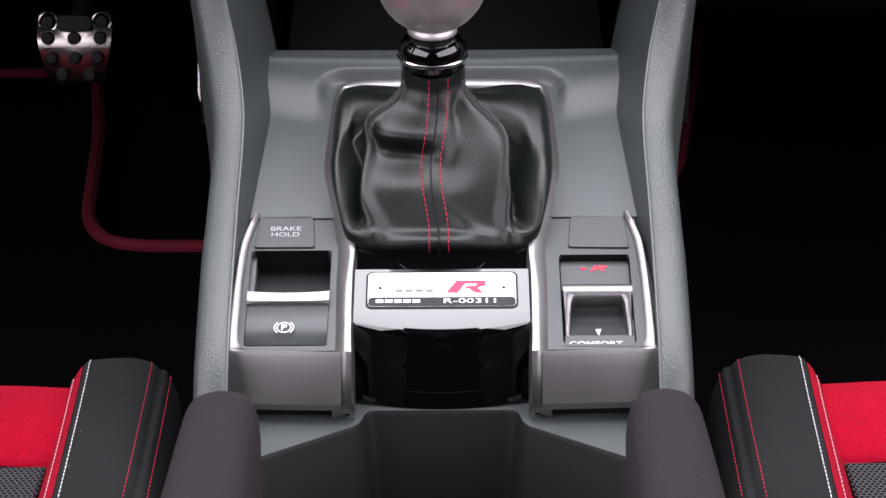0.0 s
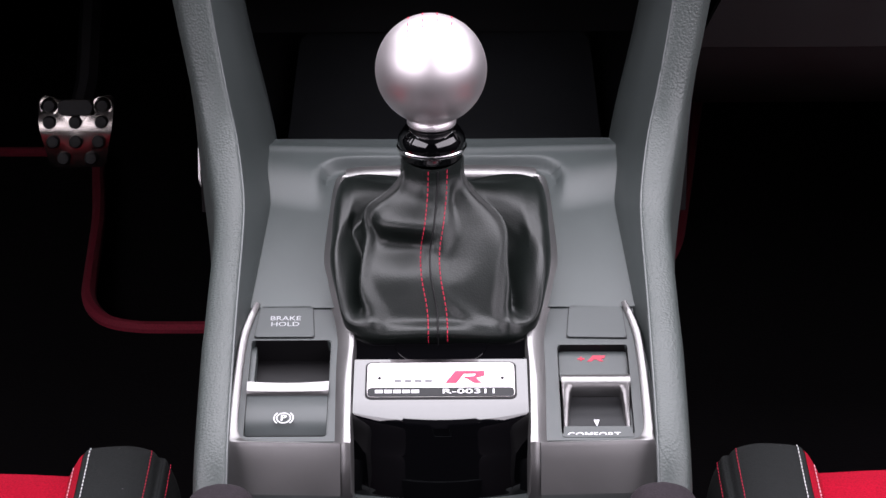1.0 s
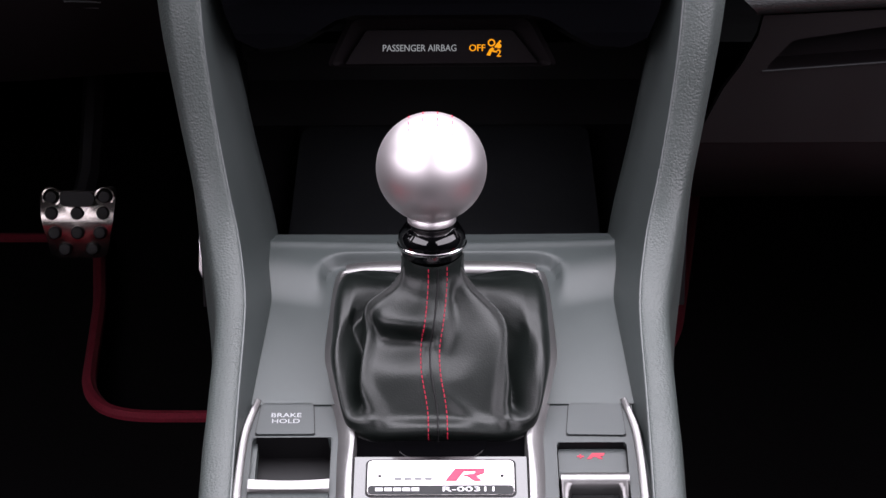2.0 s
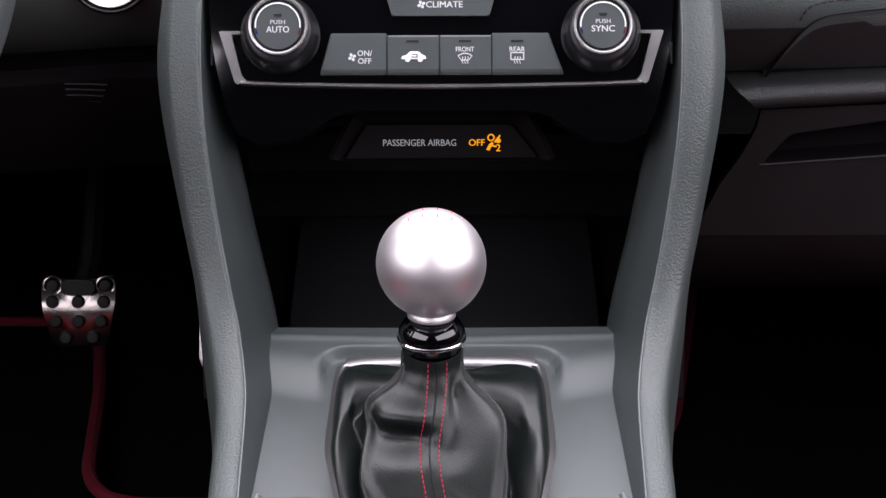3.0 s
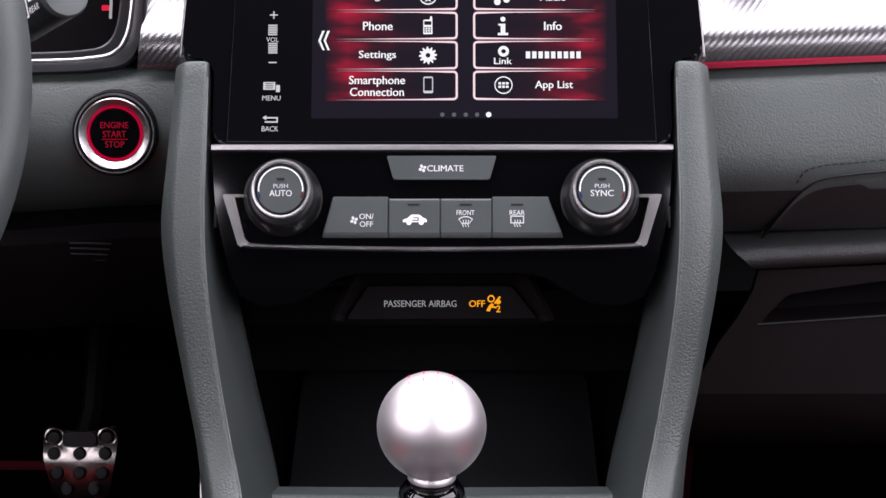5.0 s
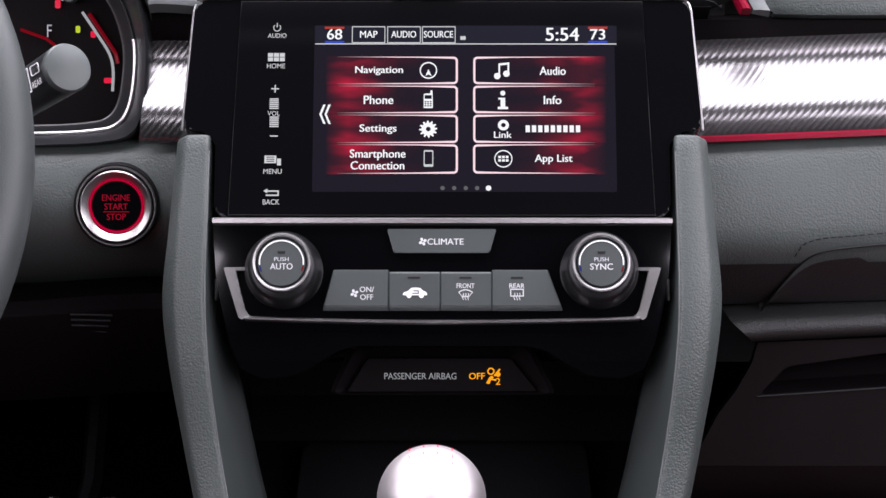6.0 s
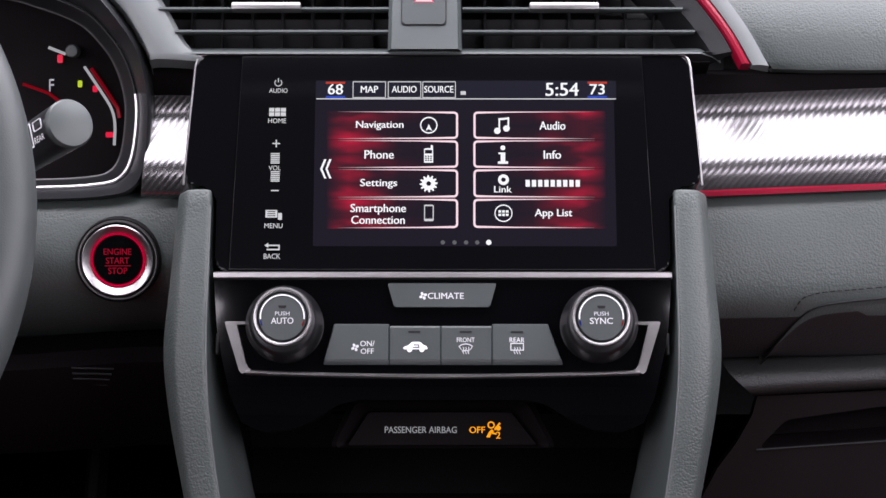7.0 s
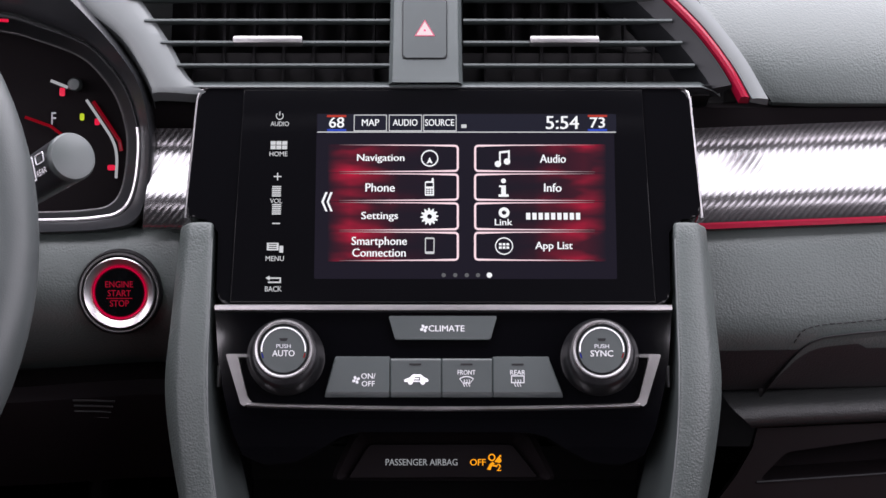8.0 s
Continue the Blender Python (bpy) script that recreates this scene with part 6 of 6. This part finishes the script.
RIGHT = [(0.090, 0.066), (0.108, 0.050), (0.1200, 0.0375), (0.1345, 0.0210), (0.1480, 0.0010), (0.1566, -0.0165)]
part("red_trim", slanted(RIGHT, ((-0.0023, -0.006), (-0.0022, 0.0022), (-0.0016, 0.0034), (0.0, 0.0040), (0.0014, 0.0034), (0.0022, 0.0022), (0.0023, -0.006))), REDTRIM, vents, "bright red accent strip")
part("inner_trim", slanted([*RIGHT[:4], (0.1465, 0.0035), (0.1530, -0.0090)], ((-0.0180, -0.030), (-0.0130, -0.010), (-0.0115, -0.004), (-0.0028, 0.0012), (-0.0022, -0.003))), DARKPLASTIC, vents)
part("outer_trim", slanted([*RIGHT[:-1], (0.1572, -0.0170)], ((0.0022, -0.003), (0.0027, 0.0026), (0.0062, 0.0030), (0.0104, 0.0016), (0.0110, -0.008))), GREYTRIM, vents, "light grey satin trim")
rows = []
vent_side = spline([(-0.178, 0.066, 0), (-0.160, 0.0393, 0), (-0.1444, 0.0153, 0), (-0.1334, -0.0040, 0), (-0.1230, -0.0118, 0)], 40)
hood_side = spline([(-0.218, 0.066, 0), (-0.1947, 0.0393, 0), (-0.1710, 0.0192, 0), (-0.1590, 0.0020, 0), (-0.1530, -0.0098, 0)], 40)
for (ua, va, _), (ub, vb, _) in zip(vent_side, hood_side):
    rows.append([(ua, va, -0.030), (ua, va, -0.003), (ua - 0.0016, va - 0.0004, -0.0010)] + [(ua + (ub - ua) * k, va + (vb - va) * k, -0.0005 + 0.0014 * math.sin(math.pi * k)) for k in (0.12, 0.3, 0.5, 0.7, 0.88)] + [(ub, vb, -0.002), (ub - 0.001, vb - 0.001, -0.02)])
end = rows[-1]
rows.append([(u, v - 0.0022, n - 0.0012) for u, v, n in end])
rows.append([(u, v - 0.0030, n - 0.012) for u, v, n in end])
# Lighter than the rails' grey, in place of stronger light on this piece.
part("left_trim", loft(rows), GREYTRIM, vents, "grey dash side piece, lightened as if lit more")

# passenger dash top pad
rows = []
for y, z in ((0.090, 0.7135), (0.0700, 0.7140), (0.0655, 0.7165), (0.0650, 0.7205), (0.0720, 0.7370), (0.088, 0.7570), (0.115, 0.7720), (0.150, 0.7860), (0.22, 0.796)):
    rows.append([(x, y + 0.004 * (1 - step(0.0, 0.02, x - x0)), z) for x0 in (0.1735 - max(0, z - 0.7165) * 0.72,) for x in (x0, x0 + 0.004, x0 + 0.02, 0.24, 0.40, 0.75)])
part("top_pad", loft(rows), PAD, dash, "grey grained dash top pad")
# Dull black boxes fill in the shadow under the pad and the side piece.
part("shadow_gap", box(0.126, 0.75, 0.0735, 0.095, 0.695, 0.7130), DULLBLACK, dash)
part("shadow_fill", box(-0.158, -0.120, 0.0745, 0.105, 0.695, 0.7205), DULLBLACK, dash)

# ---- footwells ----
def drilled_pedal():
    pedal = thing("brake_pedal", pose(-0.228, 0.222, 0.371, 73), "drilled steel brake pedal with black rubber studs", "pedal")
    out = soften([(-0.0170, -0.0230), (0.0170, -0.0230), (0.0225, 0.0020), (0.0240, 0.0190), (0.0200, 0.0225), (0.0120, 0.0190), (-0.0120, 0.0190), (-0.0200, 0.0225), (-0.0240, 0.0190), (-0.0225, 0.0020)], 0.005)
    bm = bmesh.new()
    rows = [[(u, v, n - 18.0 * v * v) for u, v in out] for n in (-0.005, 0.0)]
    grid = [[bm.verts.new(p) for p in r] for r in rows]
    k = len(out)
    for i in range(k):
        bm.faces.new((grid[0][i], grid[0][(i + 1) % k], grid[1][(i + 1) % k], grid[1][i]))
    centre = [bm.verts.new((0, v, n - 18.0 * v * v)) for v, n in ((0.0, 0.0016), (0.0, -0.005))]
    for i in range(k):
        bm.faces.new((grid[1][i], grid[1][(i + 1) % k], centre[0]))
        bm.faces.new((grid[0][(i + 1) % k], grid[0][i], centre[1]))
    part("plate", bm, STEEL, pedal, "polished steel plate")
    for v, us in ((0.0150, (-0.0165, 0.0165)), (0.0050, (-0.0160, 0.0, 0.0160)), (-0.0070, (-0.0140, 0.0, 0.0140)), (-0.0175, (-0.0085, 0.0085))):
        for u in us:
            part("stud", lathe([(0.0041, -0.002), (0.0041, 0.0016), (0.0033, 0.0028), (0.0, 0.0030)], 20), BLACK, pedal, "black rubber stud", m=pose(u, v, -18.0 * v * v))
    # Slightly raised black plate paints the dark of the gap between the ears.
    part("recess", prism(rounded(-0.0105, 0.0105, 0.0095, 0.0185, 0.003), -0.006, 0.0012, 0.0006), BLACK, pedal, "black plate standing for the dark gap between the ears")
    for u in (-0.0165, 0.0165):
        part("ear_ring", tube([(u + 0.0056 * math.cos(radians(15 * i)), 0.0150 + 0.0056 * math.sin(radians(15 * i)), -0.0034) for i in range(25)], 0.0009, 6), STEEL, pedal)
    part("arm", tube([(0.0, 0.0, -0.006), (0.004, 0.03, -0.03), (0.01, 0.16, -0.05), (0.01, 0.30, -0.05)], 0.008, 8), BLACK, pedal)


drilled_pedal()
gas = thing("accelerator_pedal", pose(-0.1365, 0.23, 0.362, 66), "narrow polished steel accelerator pedal", "pedal")
part("plate", prism(rounded(-0.0170, 0.018, -0.034, 0.024, 0.010), -0.004, 0.0, 0.0015), ALLOY, gas)
part("arm", tube([(0.0, 0.0, -0.005), (0.005, 0.05, -0.02), (0.005, 0.24, -0.04)], 0.006, 8), BLACK, gas)


def floor_mat(name, outline, label):
    mat = thing(name, pose(0, 0, 0.204), label, "floor mat", "floor mats")
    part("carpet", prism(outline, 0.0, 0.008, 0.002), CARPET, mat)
    pts = [(u, v, 0.009) for u, v in outline]
    part("edging", tube([*pts, pts[0]], 0.0052, 8), PIPING, mat, "dark red edge piping")


floor_mat("floor_mat", soften([(-0.150, 0.277), (-0.222, 0.278), (-0.2455, 0.320), (-0.2610, 0.490), (-0.283, 0.636), (-0.60, 0.640), (-0.60, -0.05), (-0.110, -0.05), (-0.110, 0.281)][::-1], 0.03, 6), "black driver floor mat with red piping")
floor_mat("floor_mat", soften([(0.110, 0.25), (0.166, 0.423), (0.184, 0.545), (0.204, 0.686), (0.240, 0.925), (0.60, 0.93), (0.60, -0.05), (0.110, -0.05)][::-1], 0.03, 6), "black passenger floor mat with red piping")


# ---- front seats ----
def seat(side, label):
    s = thing("front_seat", pose(0, 0, 0), label, "car seat", "front seats")
    x = lambda v: side * v - (0.0005 if side > 0 else 0.0)
    # bolster: a rounded bar that runs back beside the console
    rows = []
    for i in range(61):
        a = i / 60
        y = -0.117 - 0.30 * (0.03 * a + 0.97 * a * a)
        e = math.sqrt(max(0.0, 1 - (1 - min(1, (-0.117 - y) / 0.026)) ** 2)) if y > -0.143 else 1.0
        lift = 0.331 - 0.024 * (1 - e) + 0.006 * step(-0.15, -0.35, y)
        lean = 0.0062 * max(0, (-0.135 - y) / 0.12)
        xi, xo = 0.1272 + 0.014 * (1 - e) - lean * 0.6, 0.1752 - 0.012 * (1 - e) - lean
        w, drop = xo - xi, 0.235
        sec = [(xi - 0.0015, drop), (xi - 0.0012, lift - 0.030), (xi + 0.0042, lift - 0.0082), (xi + 0.0068, lift - 0.0052), (xi + 0.0085, lift - 0.0050), (xi + 0.0120, lift - 0.0012), (xi + w * 0.5, lift + 0.0012), (xo - 0.0065, lift + 0.0002), (xo - 0.0030, lift - 0.0022), (xo + 0.0010, lift - 0.0100), (xo + 0.004, lift - 0.025), (xo + 0.005, drop)]
        rows.append([(x(u), y, z) for u, z in sec])
    bm = loft([spline(r, 56) for r in rows])
    bm.faces.new(list(bm.verts)[:56])
    part("bolster", bm, SUEDE, s, "black suede bolster", angle=60)

    def along(k, lift=0.0009):
        line = spline([Vector(r[k]) + Vector((0, 0, lift)) for r in rows if r[0][1] < -0.137], 900)
        return line

    part("white_stitching", stitches(along(7), 0.0020, 0.0016, 0.00027), WHITETHREAD, s, "white thread stitching")
    part("red_stitching", stitches(along(5), 0.0018, 0.0015, 0.00024), REDTHREAD, s, "red thread stitching")
    part("side_stitching", stitches([p + Vector((-side * 0.0008, 0, 0)) for p in along(2, 0.0004)], 0.0018, 0.0015, 0.00024), REDTHREAD, s, "red thread stitching")
    # red strip beside the bolster, red cushion front and dark mesh centre
    red = []
    for r in (q for q in rows if q[0][1] < -0.122):
        (xa, y, za), (xb, _, zb) = r[8], r[9]
        g = 0.15 + 0.85 * step(-0.119, -0.152, y)      # narrows to a point at the front
        xb, zb = xa + (xb - xa) * g, za + (zb - za) * g
        red.append([(xa, y, za + 0.0006), (xa * 0.5 + xb * 0.5 + side * 0.001 * g, y, (za + zb) / 2 + 0.0004 + 0.0012 * g), (xb + side * 0.002 * g, y, zb + 0.0006 * g), (xb + side * 0.008, y, zb - 0.012)])
    part("red_edge", loft(red), RED, s, "red suede edge")
    part("edge_stitching", stitches(spline([Vector(r[1]) + Vector((side * 0.0008, 0, 0.0004)) for r in red if r[0][1] < -0.146], 900), 0.0022, 0.0014, 0.00028), PINKTHREAD, s)
    rows2 = []
    for y, z in ((-0.120, 0.255), (-0.122, 0.296), (-0.128, 0.311), (-0.142, 0.3185), (-0.175, 0.3195), (-0.2090, 0.3165), (-0.2110, 0.3130)):
        rows2.append([(x(u), y, z + 0.003 * math.sin((u - 0.17) * 20)) for u in (0.172, 0.20, 0.24, 0.30, 0.40)])
    part("cushion", loft(rows2), RED, s, "red suede cushion front", angle=60)
    part("mesh_centre", box(min(x(0.178), x(0.40)), max(x(0.178), x(0.40)), -0.45, -0.2115, 0.26, 0.3145, 0.004), BLACK, s, "dark honeycomb mesh centre")
    comb = bmesh.new()
    for i in range(20):
        for j in range(26):
            cx, cy = 0.180 + 0.0026 * (i + 0.5 * (j % 2)), -0.2145 - 0.00225 * j
            hexagon = lambda r: [(x(cx + r * math.cos(radians(60 * k + 30))), cy + r * math.sin(radians(60 * k + 30))) for k in range(6)]
            ring(hexagon(0.00150), hexagon(0.00098), 0.3140, 0.3152, comb)
    part("mesh_fabric", comb, HONEYCOMB, s, "grey honeycomb fabric")
    # cloth covered inner side pad
    rows3 = []
    for i in range(41):
        a = i / 40
        y = -0.288 - 0.15 * (0.04 * a + 0.96 * a * a)
        e = math.sqrt(max(0.0, 1 - (1 - min(1, (-0.288 - y) / 0.016)) ** 2)) if y > -0.304 else 1.0
        top = 0.396 - 0.012 * (1 - e)
        xi, xo = 0.0740 - 0.040 * (-0.288 - y) * 0.5 + 0.007 * (1 - e), 0.1035 + 0.004 * a - 0.007 * (1 - e)
        rows3.append([(x(u), y, z) for u, z in ((xi, 0.25), (xi, top - 0.075), (xi, top - 0.038), (xi - 0.0004, top - 0.020), (xi + 0.0008, top - 0.009), (xi + 0.0030, top - 0.0040), (xi + 0.007, top - 0.0010), (xi + 0.013, top), (xo - 0.012, top - 0.0002), (xo - 0.0060, top - 0.0022), (xo - 0.0022, top - 0.0070), (xo, top - 0.015), (xo + 0.003, top - 0.03), (xo + 0.006, top - 0.05), (xo + 0.009, top - 0.08), (xo + 0.012, 0.25))])
    bm = loft([spline(r, 56) for r in rows3])
    bm.faces.new(list(bm.verts)[:56])
    part("side_pad", bm, CLOTH, s, "charcoal cloth side pad", angle=60)
    part("cushion_base", box(min(x(0.13), x(0.42)), max(x(0.13), x(0.42)), -0.60, -0.13, 0.212, 0.258), BLACK, s)


seat(-1, "driver seat in red and black suede with white stitching")
seat(1, "passenger seat in red and black suede with white stitching")
